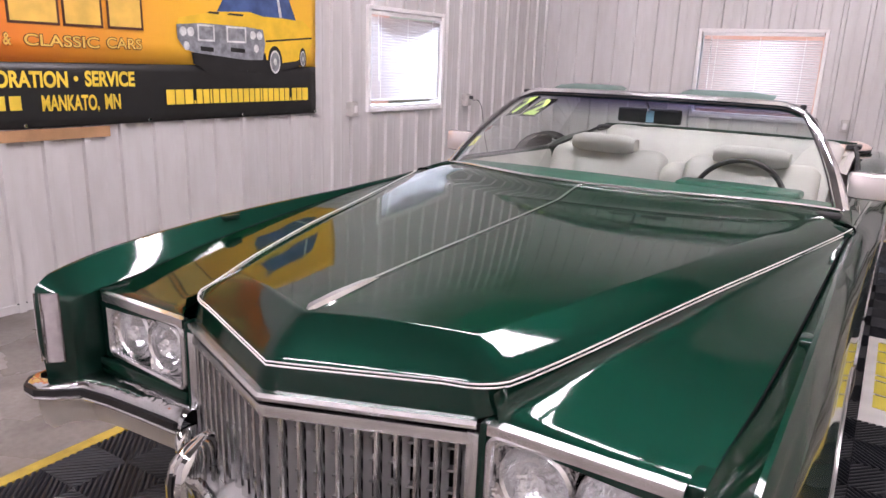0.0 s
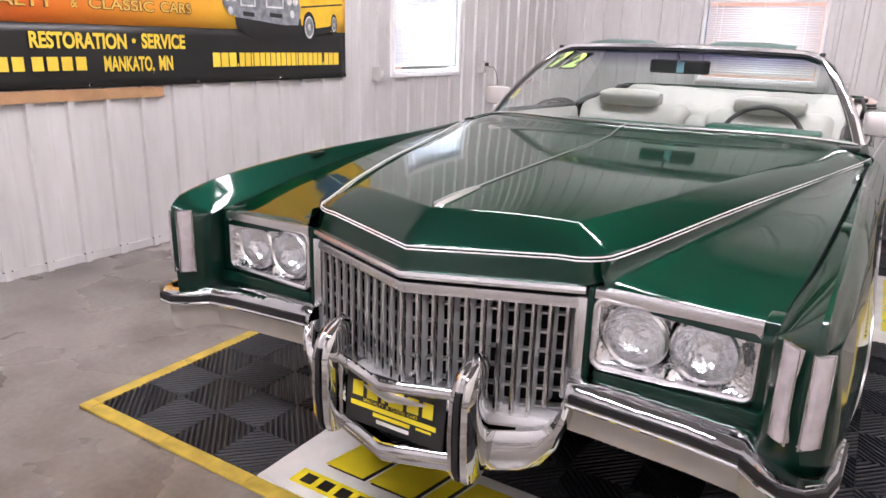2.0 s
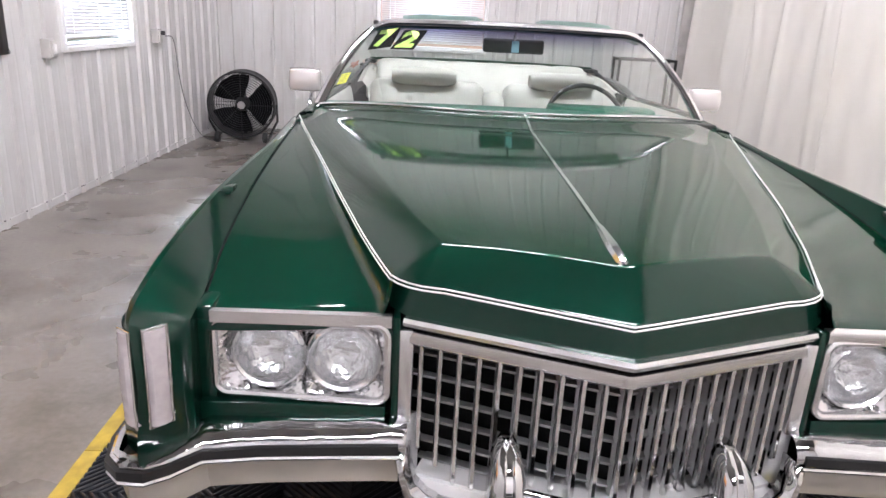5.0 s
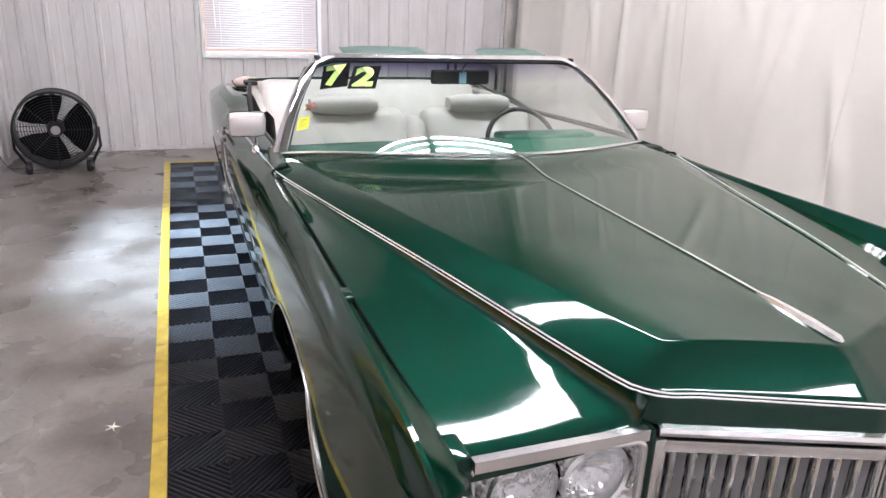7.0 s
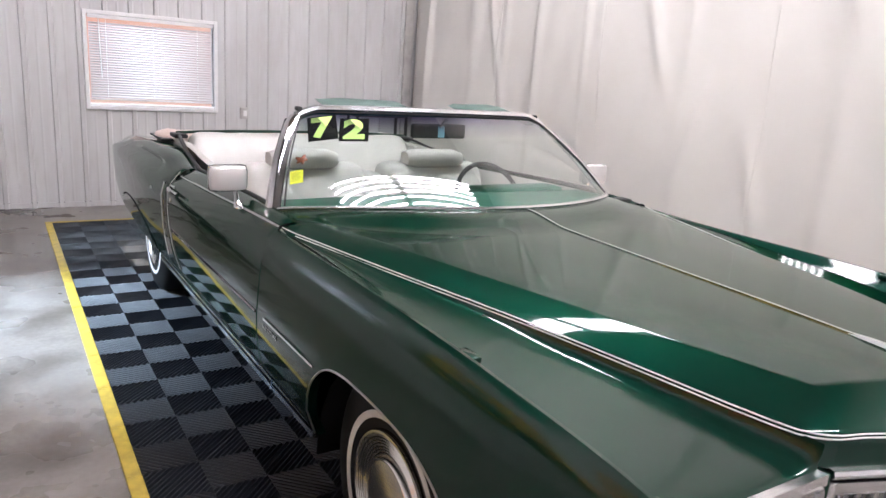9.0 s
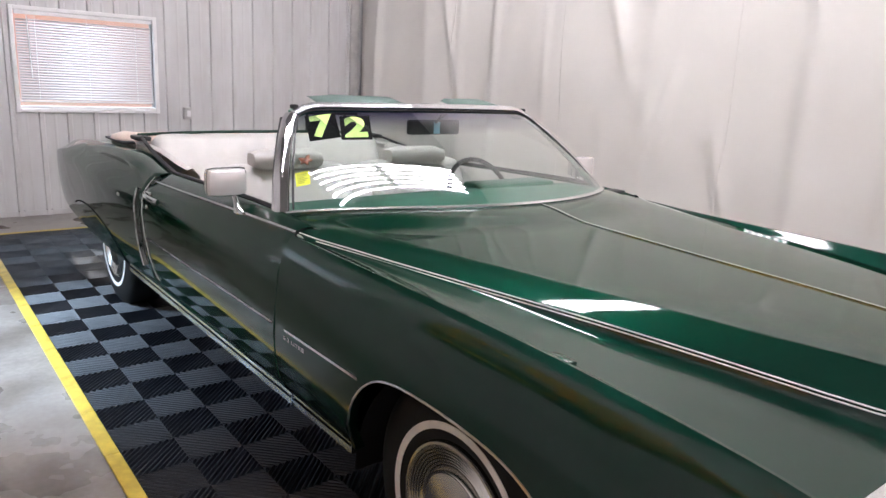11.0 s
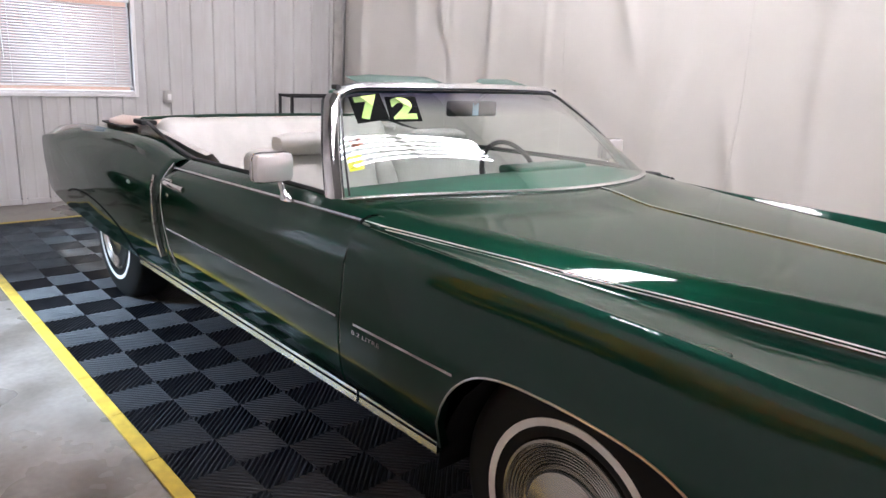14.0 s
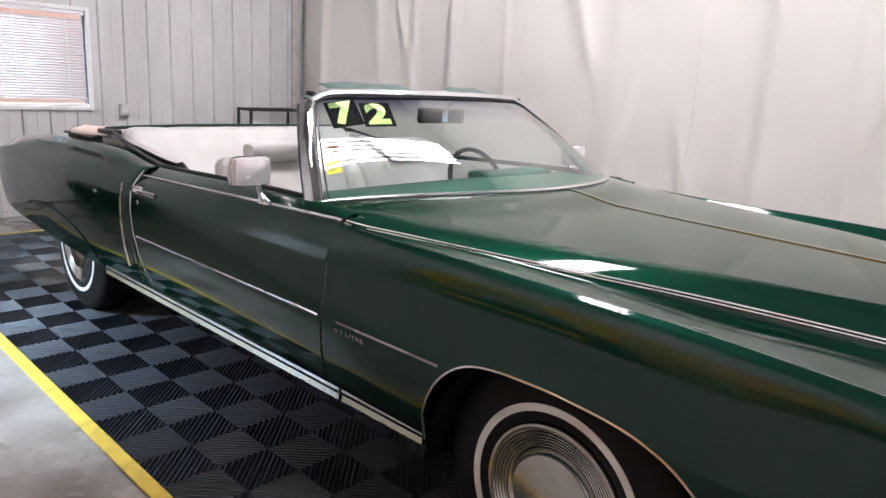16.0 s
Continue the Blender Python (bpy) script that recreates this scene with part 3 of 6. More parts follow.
# how far the lid over the headlamps rolls down to its front edge
LID_DROP = [(0.262, 0.052), (0.264, 0.041), (0.269, 0.030), (0.278, 0.022), (0.292, 0.0165), (0.312, 0.0143), (0.34, 0.0122), (0.40, 0.0088), (0.48, 0.0052), (0.60, 0.0015), (0.70, 0.0)]


def hood():
    bm = bmesh.new()
    for s in (-1, 1):
        fl = lambda p: (s * p[0], p[1], p[2])
        fs = sorted([i / NF for i in range(NF + 1)] + [0.965, 0.988])
        vs = sorted([i / NV for i in range(NV + 1)] + [0.006, 0.018])
        nf = len(fs)
        grid(bm, [[fl(crease(f, v)) for f in fs] for v in vs])
        top = [crease(f, 0) for f in fs] + [crease(1, v) for v in vs]
        stripe = [Vector((f * 0.378, nose(f * 0.378), 0.858 + 0.008 * f)) for f in fs]
        stripe += [Vector((spline(STR, y)[0], y, spline(STR, y)[1])) for y in [0.30 + 1.62 * v for v in vs]]
        stripe[nf] = Vector((0.425, 0.300, 0.862))
        low = [Vector((f * 0.40, nose(f * 0.40, -0.014), 0.802)) for f in fs]
        low += [p + Vector((0.009 if i else 0.012, 0.0 if i else -0.012, -0.034 if i else -0.05)) for i, p in enumerate(stripe[nf:])]
        rows = []
        for t in (0, 0.05, 0.14, 0.3, 0.5, 0.7, 0.88, 1.0):
            rows.append([fl(a.lerp(b, t) + Vector((0, 0, 0.004 * math.sin(math.pi * t)))) for a, b in zip(top, stripe)])
        grid(bm, rows)
        rows = []
        for j in range(5):
            t = j / 4
            rows.append([fl(a.lerp(b, t)) for a, b in zip(stripe[:nf + 4], low[:nf + 4])])
        grid(bm, rows)
        # the lid over the headlamps, rising in a fillet to the pinstripe
        ys = [0.262, 0.264, 0.269, 0.278, 0.292, 0.312, 0.34, 0.38, 0.42, 0.46] + [0.30 + 1.62 * v for v in vs if 0.30 + 1.62 * v > 0.49]
        fillet = [(0.0005, -0.001), (0.0030, -0.008), (0.0060, -0.0150), (0.0100, -0.0215), (0.0155, -0.0265), (0.0230, -0.0300), (0.034, -0.0325)]
        rows = []
        for y in ys:
            a = spline(STR, y)
            g = spline(GAP, y)
            k = min(1.0, (g[0] - a[0]) / 0.10)
            kz = min(1.0, max(0.12, 0.96 * (a[1] - g[1]) / 0.0325))
            pa, pb = Vector((a[0] + 0.034 * k, y, a[1] - 0.0325 * kz)), Vector((g[0] - 0.0018, y, g[1]))
            d = lerp(LID_DROP, y)
            row = [Vector((a[0] + u * k, y, a[1] + w * kz - d * min(1.0, u / 0.03))) for u, w in fillet[:-1]]
            row += [pa.lerp(pb, t) - Vector((0, 0, d + 0.004 * math.sin(math.pi * t))) for t in (0, 0.2, 0.4, 0.6, 0.8, 0.92, 1.0)]
            rows.append([fl(p) for p in row])
        grid(bm, rows)
    return bm


hood_ob = part("hood", hood(), PAINT, car, "dark green metallic hood with raised centre panel", angle=42)


def stripe_path(off, s):
    pts = [Vector((s * x, nose(x), 0.858 + 0.008 * x / 0.378)) for x in [0.378 * i / 8 for i in range(8)]]
    pts += [Vector((s * 0.374, 0.2635, 0.8622)), Vector((s * 0.400, 0.276, 0.863)), Vector((s * 0.421, 0.293, 0.8635)), Vector((s * 0.438, 0.315, 0.864))]
    pts += [Vector((s * spline(STR, y)[0], y, spline(STR, y)[1])) for y in [0.36 + 0.079 * i for i in range(21)]]
    return [p + Vector((s * 0.002 + s * off * 0.3 * (i > 8), -0.002, -off)) for i, p in enumerate(pts)]


for off in (0.004, -0.004):
    left, right = stripe_path(off, -1), stripe_path(off, 1)
    part("pinstripe", tube(left[::-1] + right[1:], 0.0019, 6), PINSTRIPE, hood_ob, "thin white pinstripe")
bm = bmesh.new()
sweep(bm, [crease(0, v) + Vector((0, 0, 0.003)) for v in np.linspace(0.133, 0.995, 36)], [(-0.0045, -0.003), (-0.0045, 0.001), (0.0, 0.0014), (0.0045, 0.001), (0.0045, -0.003)])
part("centre_moulding", bm, SATIN, hood_ob, "chrome centre moulding")
bm = bmesh.new()
rows = []
for y, w, h in ((0.232, 0.004, 0.002), (0.245, 0.012, 0.008), (0.32, 0.013, 0.010), (0.42, 0.009, 0.008), (0.47, 0.005, 0.004)):
    z = spline(ZC, y)
    rows.append([(-w, y, z), (-w * 0.6, y, z + h), (w * 0.6, y, z + h), (w, y, z)])
grid(bm, rows)
part("moulding_tip", bm, SATIN, hood_ob, "chrome crest tip")

YF = sorted(set([0.165, 0.168, 0.175, 0.19, 0.21, 0.24, 0.28, 0.33, 0.39, 0.46, 0.52] + [p[0] for p in ARCH] + [0.58, 0.62, 0.665, 0.725, 0.81, 0.93, 1.07, 1.2, 1.305, 1.38, 1.43]
                + [1.55, 1.62, 1.7, 1.8, 1.87, 1.940]))


def fender_low(y):
    return 0.548 - 0.08 * min(1, (y - 0.165) / 0.1) - 0.07 * min(1, max(0, y - 0.3) / 0.2) if y < 0.56 else (spline(ARCH, y) if y < 1.505 else 0.375)


def shoulder(y, x0, z0, old, w):
    """The rolled upper side from the crest down to z 0.81, blended by w with another profile of as many points."""
    p0, p2 = Vector((x0, y, z0)), Vector((side_x(y, 0.81), y, 0.81))
    p1 = Vector((p2.x - 0.001, y, 0.81 + 0.24 * (z0 - 0.81))) * rearward(y) + Vector((x0 + 0.034, y, z0 - 0.020)) * (1 - rearward(y))
    out = []
    for i, q in enumerate(old):
        t = (i + 1) / len(old)
        b = p0 * (1 - t) ** 2 + p1 * 2 * t * (1 - t) + p2 * t * t
        out.append(tuple(Vector(q).lerp(b, w)))
    return out


def fender(s):
    bm = bmesh.new()
    rows = []
    for y in YF:
        g, zc, zl = spline(GAP, y), spline(CREST, y), fender_low(y)
        tx = spline(TAPER, y)
        tip = max(0.0, 1 - (y - 0.165) / 0.03)
        inset = 0.016 * tip * tip
        gi = g[0] + 0.001 + inset * 0.6
        cx = 0.5 * (g[0] + 0.97) + tx * 0.5
        zi = 0.552 if y < 0.30 else g[1] - 0.05
        row = [(gi, y, zi), (gi, y, (zi + g[1]) / 2), (gi, y, g[1] - 0.006 - inset), (gi + 0.006, y, g[1] + 0.001 - inset)]
        sh = zc - 0.056
        cr, xs = max(0.904, g[0] + 0.022) + 0.3 * tx, side_x(y, sh)
        row += [(g[0] + 0.45 * (cr - g[0]), y, g[1] + 0.40 * (zc - g[1]) - inset), (cr - 0.005, y, zc - 0.002 - inset), (cr + 0.005, y, zc - 0.001 - inset), (cr + 0.009, y, zc - 0.0045 - inset)]
        old = [(0.5 * (cr + xs), y, zc - 0.025 - inset), (xs - 0.010 - inset, y, sh + 0.009)]
        old += [(side_x(y, z) - inset, y, z) for z in np.linspace(sh, 0.81, 7)]
        row += shoulder(y, cr + 0.009, zc - 0.0045, old, min(1.0, max(0.0, (y - 0.22) / 0.3)))
        row += [(side_x(y, z) - inset, y, z) for z in np.linspace(0.81, zl, 12)[1:]]
        row.append((row[-1][0] - 0.03, y, zl + 0.002))
        fade = max(0.0, 1 - (y - 0.165) / 0.13)
        rows.append([(s * a, b + fade * (abs(a - 0.877) * 1.05 - 0.045), c) for a, b, c in row])
    vs = grid(bm, rows)
    # wedge-shaped front of the blade
    first = vs[0]
    c0 = bm.verts.new((s * 0.877, 0.120, 0.70))
    for a, b in zip(first, first[1:]):
        bm.faces.new((a, b, c0))
    bm.faces.new((first[-1], first[0], c0))
    return bm


BELT = [(1.945, 0.908, 0.940), (2.3, 0.920, 0.933), (2.8, 0.936, 0.920), (3.335, 0.946, 0.906)]


def door(s):
    bm = bmesh.new()
    rows = []
    for y in [1.947, 1.952] + [1.952 + 1.375 * i / 26 for i in range(1, 26)] + [3.325, 3.331]:
        zt = spline(DOOR_TOP, y)
        e = 0.004 if y in (1.947, 3.331) else 0.0
        bx, bz = spline(BELT, y)
        row = [(0.845, y, zt - 0.04), (0.848, y, zt - 0.006), (0.862, y, zt), (0.885, y, zt - 0.006), (bx - 0.006, y, bz + 0.006), (bx + 0.004, y, bz - 0.006)]
        old = [(side_x(y, z), y, z) for z in np.linspace(bz - 0.022, 0.81, 9)]
        row += shoulder(y, bx + 0.004, bz - 0.006, old, 1 - min(1.0, max(0.0, (y - 2.5) / 0.7)))
        row += [(side_x(y, z), y, z) for z in np.linspace(0.81, 0.375, 13)[1:]]
        row.append((0.91, y, 0.374))
        rows.append([(s * (a - e), b, c) for a, b, c in row])
    grid(bm, rows)
    return bm


def quarter(s):
    bm = bmesh.new()
    rows = []
    ys = [3.338, 3.343] + [3.343 + 2.12 * i / 34 for i in range(1, 34)] + [5.47, 5.50, 5.525, 5.54, 5.545]
    for y in ys:
        zt, zl, tx = spline(QUARTER_TOP, y), spline(QUARTER_LOW, y), spline(TAPER, y)
        e = 0.004 if y == 3.338 else 0.0
        hip = min(1.0, max(0.0, (y - 3.4) / 0.5))
        inner = 0.848 - 0.05 * hip
        row = [(inner, y, zt - 0.10), (inner + 0.003, y, zt - 0.012), (inner + 0.017, y, zt - 0.004), (0.885 + 0.02 * hip + tx, y, zt), (0.922 + tx, y, zt - 0.010), (0.946 + tx, y, zt - 0.03)]
        for k in range(10):
            z = (zt - 0.058) + (zl - zt + 0.058) * k / 9
            row.append((side_x(y, z), y, z))
        row.append((0.90 + tx, y, zl))
        rows.append([(s * (a - e), b if b < 4.6 else 4.6 + (b - 4.6) * 0.95, c) for a, b, c in row])
    vs = grid(bm, rows)
    last = vs[-1]
    bm.faces.new(last)
    return bm


def on_side(y, z, out=0.0):
    return Vector((side_x(y, z) + out, y, z))


def lamp_lens(y0, pts):
    """A ribbed lens slab from four front corners, set 12 mm deep."""
    bm = bmesh.new()
    a, b, c, d = [Vector(p) for p in pts]
    n = (b - a).cross(d - a).normalized()
    if n.y > 0:
        n = -n
    rows = []
    for j in range(15):
        t = j / 14
        l, r = a.lerp(d, t), b.lerp(c, t)
        bow = 0.003 * math.sin(math.pi * t)
        rows.append([l - n * 0.012, l, l.lerp(r, 0.15) + n * (0.006 + bow), l.lerp(r, 0.5) + n * (0.009 + bow + 0.0012 * (j % 2)), l.lerp(r, 0.85) + n * (0.006 + bow), r, r - n * 0.012])
    vs = grid(bm, rows)
    bm.faces.new([v for v in vs[0]])
    bm.faces.new([v for v in vs[-1]])
    return bm


for s in (-1, 1):
    fen = part("fender", fender(s), PAINT, car, "dark green front fender with blade-like tip", angle=34)
    fl = lambda p: (s * p[0], p[1], p[2])
    # marker light on top
    bm = bmesh.new()
    rounded_box(bm, -0.014, 0.014, -0.032, 0.032, 0.0, 0.016, 0.005, 2)
    for v in bm.verts:
        v.co += Vector((s * 0.889, 0.800, spline(CREST, 0.800) - 0.0185))
    part("fender_monitor_light", bm, PAINT, fen, "small green fender-top light")
    # turn lamps
    part("turn_lamp", lamp_lens(0, [fl(p) for p in ((0.8345, 0.1610, 0.620), (0.8625, 0.1315, 0.620), (0.8625, 0.1315, 0.812), (0.8345, 0.1610, 0.812))]), TURN, fen, "frosted vertical turn lamp")
    part("side_lamp", lamp_lens(0, [fl(p) for p in ((0.8905, 0.1305, 0.618), (0.9205, 0.1620, 0.618), (0.9185, 0.1600, 0.804), (0.8895, 0.1295, 0.808))]), TURN, fen, "frosted narrow side lamp")
    for q in (((0.833, 0.1620, 0.617), (0.864, 0.1290, 0.617), (0.864, 0.1290, 0.815), (0.833, 0.1620, 0.815)), ((0.889, 0.1285, 0.615), (0.922, 0.1630, 0.615), (0.920, 0.1610, 0.807), (0.888, 0.1275, 0.811))):
        part("lamp_rim", tube([fl(p) for p in q], 0.0028, 6, closed=True, up=(0.3 * s, 1, 0)), CHROME, fen)
    gap = [(y, *spline(GAP, y)) for y in np.linspace(0.268, 1.90, 40)]
    part("shut_line", tube([fl((x - 0.0005, y, z - 0.0012 - lerp(LID_DROP, y))) for y, x, z in gap], 0.0032, 6), DARK, fen, "dark shut line beside the hood")
    # wheel-opening moulding
    pts = [fl((side_x(y, z) + 0.002, y, z)) for y, z in [(y, spline(ARCH, y)) for y in np.linspace(0.565, 1.503, 46)]]
    part("arch_moulding", tube(pts, 0.0032, 6), BRUSHED, fen, "thin bright wheel-opening moulding")
    # side strip with engine script
    bm = bmesh.new()
    sweep(bm, [fl(on_side(y, 0.646, 0.001)) for y in np.linspace(1.425, 1.865, 8)], [(-0.004, -0.004), (0.002, -0.003), (0.002, 0.003), (-0.004, 0.004)] if s < 0 else [(-0.002, -0.003), (0.004, -0.004), (0.004, 0.004), (-0.002, 0.003)])
    part("side_strip", bm, CHROME, fen)
    m = pose(s * (side_x(1.80, 0.62) + 0.0015), 1.875 if s < 0 else 1.69, 0.612, 90, 0, -90 if s < 0 else 90)
    letters("engine_script", "8.2 LITRE", 0.019, CHROME, fen, m, 0.001, sx=1.9, label="small chrome engine script")

    dr = part("door", door(s), PAINT, car, "long dark green door, closed", angle=32)
    bm = bmesh.new()
    sweep(bm, [fl((spline(BELT, y)[0], y, spline(BELT, y)[1] + 0.002)) for y in np.linspace(1.95, 3.325, 20)], ring_profile(0.005, 6, 0.007))
    part("belt_moulding", bm, CHROME, dr)
    seam = [(0.878, 0.9535), (0.885, 0.9525), (0.902, 0.9455), (0.9115, 0.936), (0.922, 0.918)]
    part("cowl_seam", tube([fl((x + 0.001, 1.9445, z + 0.001)) for x, z in seam], 0.0036, 6, up=(0, 1, 0)), DARK, dr, "dark gap at the door's front edge")
    part("sill_seal", tube([fl((0.862, y, spline(DOOR_TOP, y) + 0.003)) for y in np.linspace(2.2, 3.32, 16)], 0.008, 6), BLACK, dr)
    bm = bmesh.new()
    sweep(bm, [fl(on_side(y, 0.642, 0.001)) for y in np.linspace(1.96, 3.30, 16)], ring_profile(0.004, 6, 0.006))
    part("side_strip", bm, CHROME, dr)
    bm = bmesh.new()
    edge = [(3.336, 0.928), (3.338, 0.900), (3.340, 0.85), (3.338, 0.76), (3.330, 0.66), (3.305, 0.56), (3.26, 0.48), (3.22, 0.45)]
    sweep(bm, [fl(on_side(y, z, 0.001)) for y, z in edge], ring_profile(0.004, 6, 0.006), up=(0, 1, 0))
    part("edge_moulding", bm, CHROME, dr)
    # handle
    bm = bmesh.new()
    hx = side_x(3.15, 0.868)
    sweep(bm, [fl(p) for p in ((hx + 0.004, 3.335, 0.853), (hx + 0.024, 3.30, 0.856), (hx + 0.036, 3.22, 0.859), (hx + 0.038, 3.13, 0.860), (hx + 0.030, 3.06, 0.858))], ring_profile(0.009, 8, 0.012))
    h = part("handle", bm, CHROME, dr, "chrome pull handle")
    bm = bmesh.new()
    rounded_box(bm, -0.012, 0.012, -0.045, 0.045, -0.014, 0.014, 0.008, 2)
    for v in bm.verts:
        v.co += Vector((s * (hx + 0.002), 3.285, 0.856))
    part("handle_base", bm, CHROME, dr)
    bm = lathe([(0.0, 0.006), (0.009, 0.006), (0.012, 0.002), (0.012, -0.004)], "x", 16)
    for v in bm.verts:
        v.co = Vector((s * (v.co.x + side_x(3.22, 0.825)), v.co.y + 3.268, v.co.z + 0.80))
    part("lock", bm, CHROME, dr)

    qr = part("rear_quarter", quarter(s), PAINT, car, "dark green rear quarter panel with raised hip", angle=32)
    # louvre behind the door
    bm = bmesh.new()
    lou = [(3.420, 0.866), (3.424, 0.80), (3.428, 0.72), (3.428, 0.64), (3.422, 0.56), (3.408, 0.485)]
    prof = [(-0.014, -0.003), (-0.014, 0.008), (-0.010, 0.009), (-0.008, 0.002), (0.008, 0.002), (0.010, 0.009), (0.014, 0.008), (0.014, -0.003)]
    sweep(bm, [fl(on_side(y, z, 0.001)) for y, z in lou], [(p, s * q) for p, q in prof], up=(0, 1, 0))
    lv = part("louvre", bm, CHROME, qr, "vertical chrome louvre trim")
    for i in range(6):
        z = 0.845 - i * 0.066
        p = on_side(3.425, z, 0.004)
        part("louvre_bar", box_bm(min(s * (p.x - 0.004), s * (p.x + 0.005)), max(s * (p.x - 0.004), s * (p.x + 0.005)), 3.416, 3.434, z - 0.006, z + 0.006), CHROME, lv, smooth=False)
    sk = [(4.86, 0.552), (4.76, 0.578), (4.6, 0.600), (4.42, 0.606), (4.24, 0.592), (4.08, 0.560), (3.95, 0.515), (3.87, 0.462), (3.83, 0.41), (3.82, 0.372)]
    tab = [(i, *q) for i, q in enumerate(sk)]
    part("skirt_seam", tube([fl(on_side(*spline(tab, i / 4), -0.001)) for i in range(37)], 0.0055, 6), DARK, qr, "dark wheel-skirt seam")
    bm = lathe([(0.0, 0.004), (0.011, 0.004), (0.016, 0.0), (0.016, -0.004)], "x", 12)
    for v in bm.verts:
        v.co = Vector((s * (v.co.x + side_x(3.72, 0.79)), v.co.y * 1.4 + 3.72, v.co.z * 0.6 + 0.79))
    part("quarter_badge", bm, BRUSHED, qr)
    # rocker
    bm = bmesh.new()
    prof = [(0.0, 0.030), (-s * 0.006, 0.028), (-s * 0.018, 0.010), (-s * 0.017, 0.005), (-s * 0.026, -0.006), (-s * 0.022, -0.022), (-s * 0.006, -0.034), (s * 0.02, -0.034), (s * 0.02, 0.030)]
    prof = [(-a * 1.1, b * 0.66) for a, b in prof]
    ys = [1.51, 1.6, 1.88]
    sweep(bm, [(s * (0.928 + 0.012 * (y - 1.5) / 2), y, 0.386) for y in ys], [(-a, b) for a, b in prof])
    rk = part("rocker_moulding", bm, ROCKER, fen, "bright ribbed rocker moulding")
    for dx, dz in ((0.0245, 0.004),):
        part("groove", tube([(s * (0.928 + dx + 0.012 * (y - 1.5) / 2), y, 0.386 + dz) for y in ys], 0.0022, 6), DARK, rk)
    bm = bmesh.new()
    sweep(bm, [(s * (0.930 + 0.012 * (y - 1.5) / 2), y, 0.386 - 0.006 * (y - 1.87) / 1.9) for y in (1.893, 2.4, 3.0, 3.33, 3.78)], [(-a, b) for a, b in prof])
    rk = part("rocker_moulding", bm, ROCKER, dr, "bright ribbed rocker moulding")
    for dx, dz in ((0.0245, 0.004),):
        part("groove", tube([(s * (0.930 + dx + 0.012 * (y - 1.5) / 2), y, 0.386 + dz - 0.006 * (y - 1.87) / 1.9) for y in (1.893, 2.4, 3.0, 3.33, 3.78)], 0.0022, 6), DARK, rk)

# rear deck, floor pan and wheel wells
bm = bmesh.new()
rows = []
for y in np.linspace(4.74, 5.44, 14):
    z = spline(QUARTER_TOP, y) - 0.035
    rows.append([(x, y, z - 0.02 * (x / 0.82) ** 2) for x in np.linspace(-0.84, 0.84, 15)])
rows.append([(x, 5.47, 0.50) for x in np.linspace(-0.84, 0.84, 15)])
grid(bm, rows)
part("boot_lid", bm, PAINT, car, "dark green boot lid")
part("floor_pan", box_bm(-0.70, 0.70, 0.72, 4.70, 0.27, 0.40), DARK, car, smooth=False)
for s in (-1, 1):
    for y0, y1 in ((0.50, 1.52), (3.80, 4.80)):
        bm = bmesh.new()
        rows = []
        yc, rr = (y0 + y1) / 2, (y1 - y0) / 2
        for i in range(17):
            a = math.pi * i / 16
            rows.append([(s * x, yc - rr * math.cos(a), (0.30 if y0 < 3 else 0.38) + (0.47 if y0 < 3 else 0.39) * math.sin(a)) for x in (0.60, 0.93)])
        grid(bm, rows)
        part("wheel_well", bm, DARK, car, thick=0.006)
        part("wheel_well_back", box_bm(min(s * 0.59, s * 0.60), max(s * 0.59, s * 0.60), y0, y1, 0.30, 0.76), DARK, car, smooth=False)
    part("sill", box_bm(min(s * 0.70, s * 0.905), max(s * 0.70, s * 0.905), 1.53, 3.80, 0.335, 0.41), DARK, car, smooth=False)


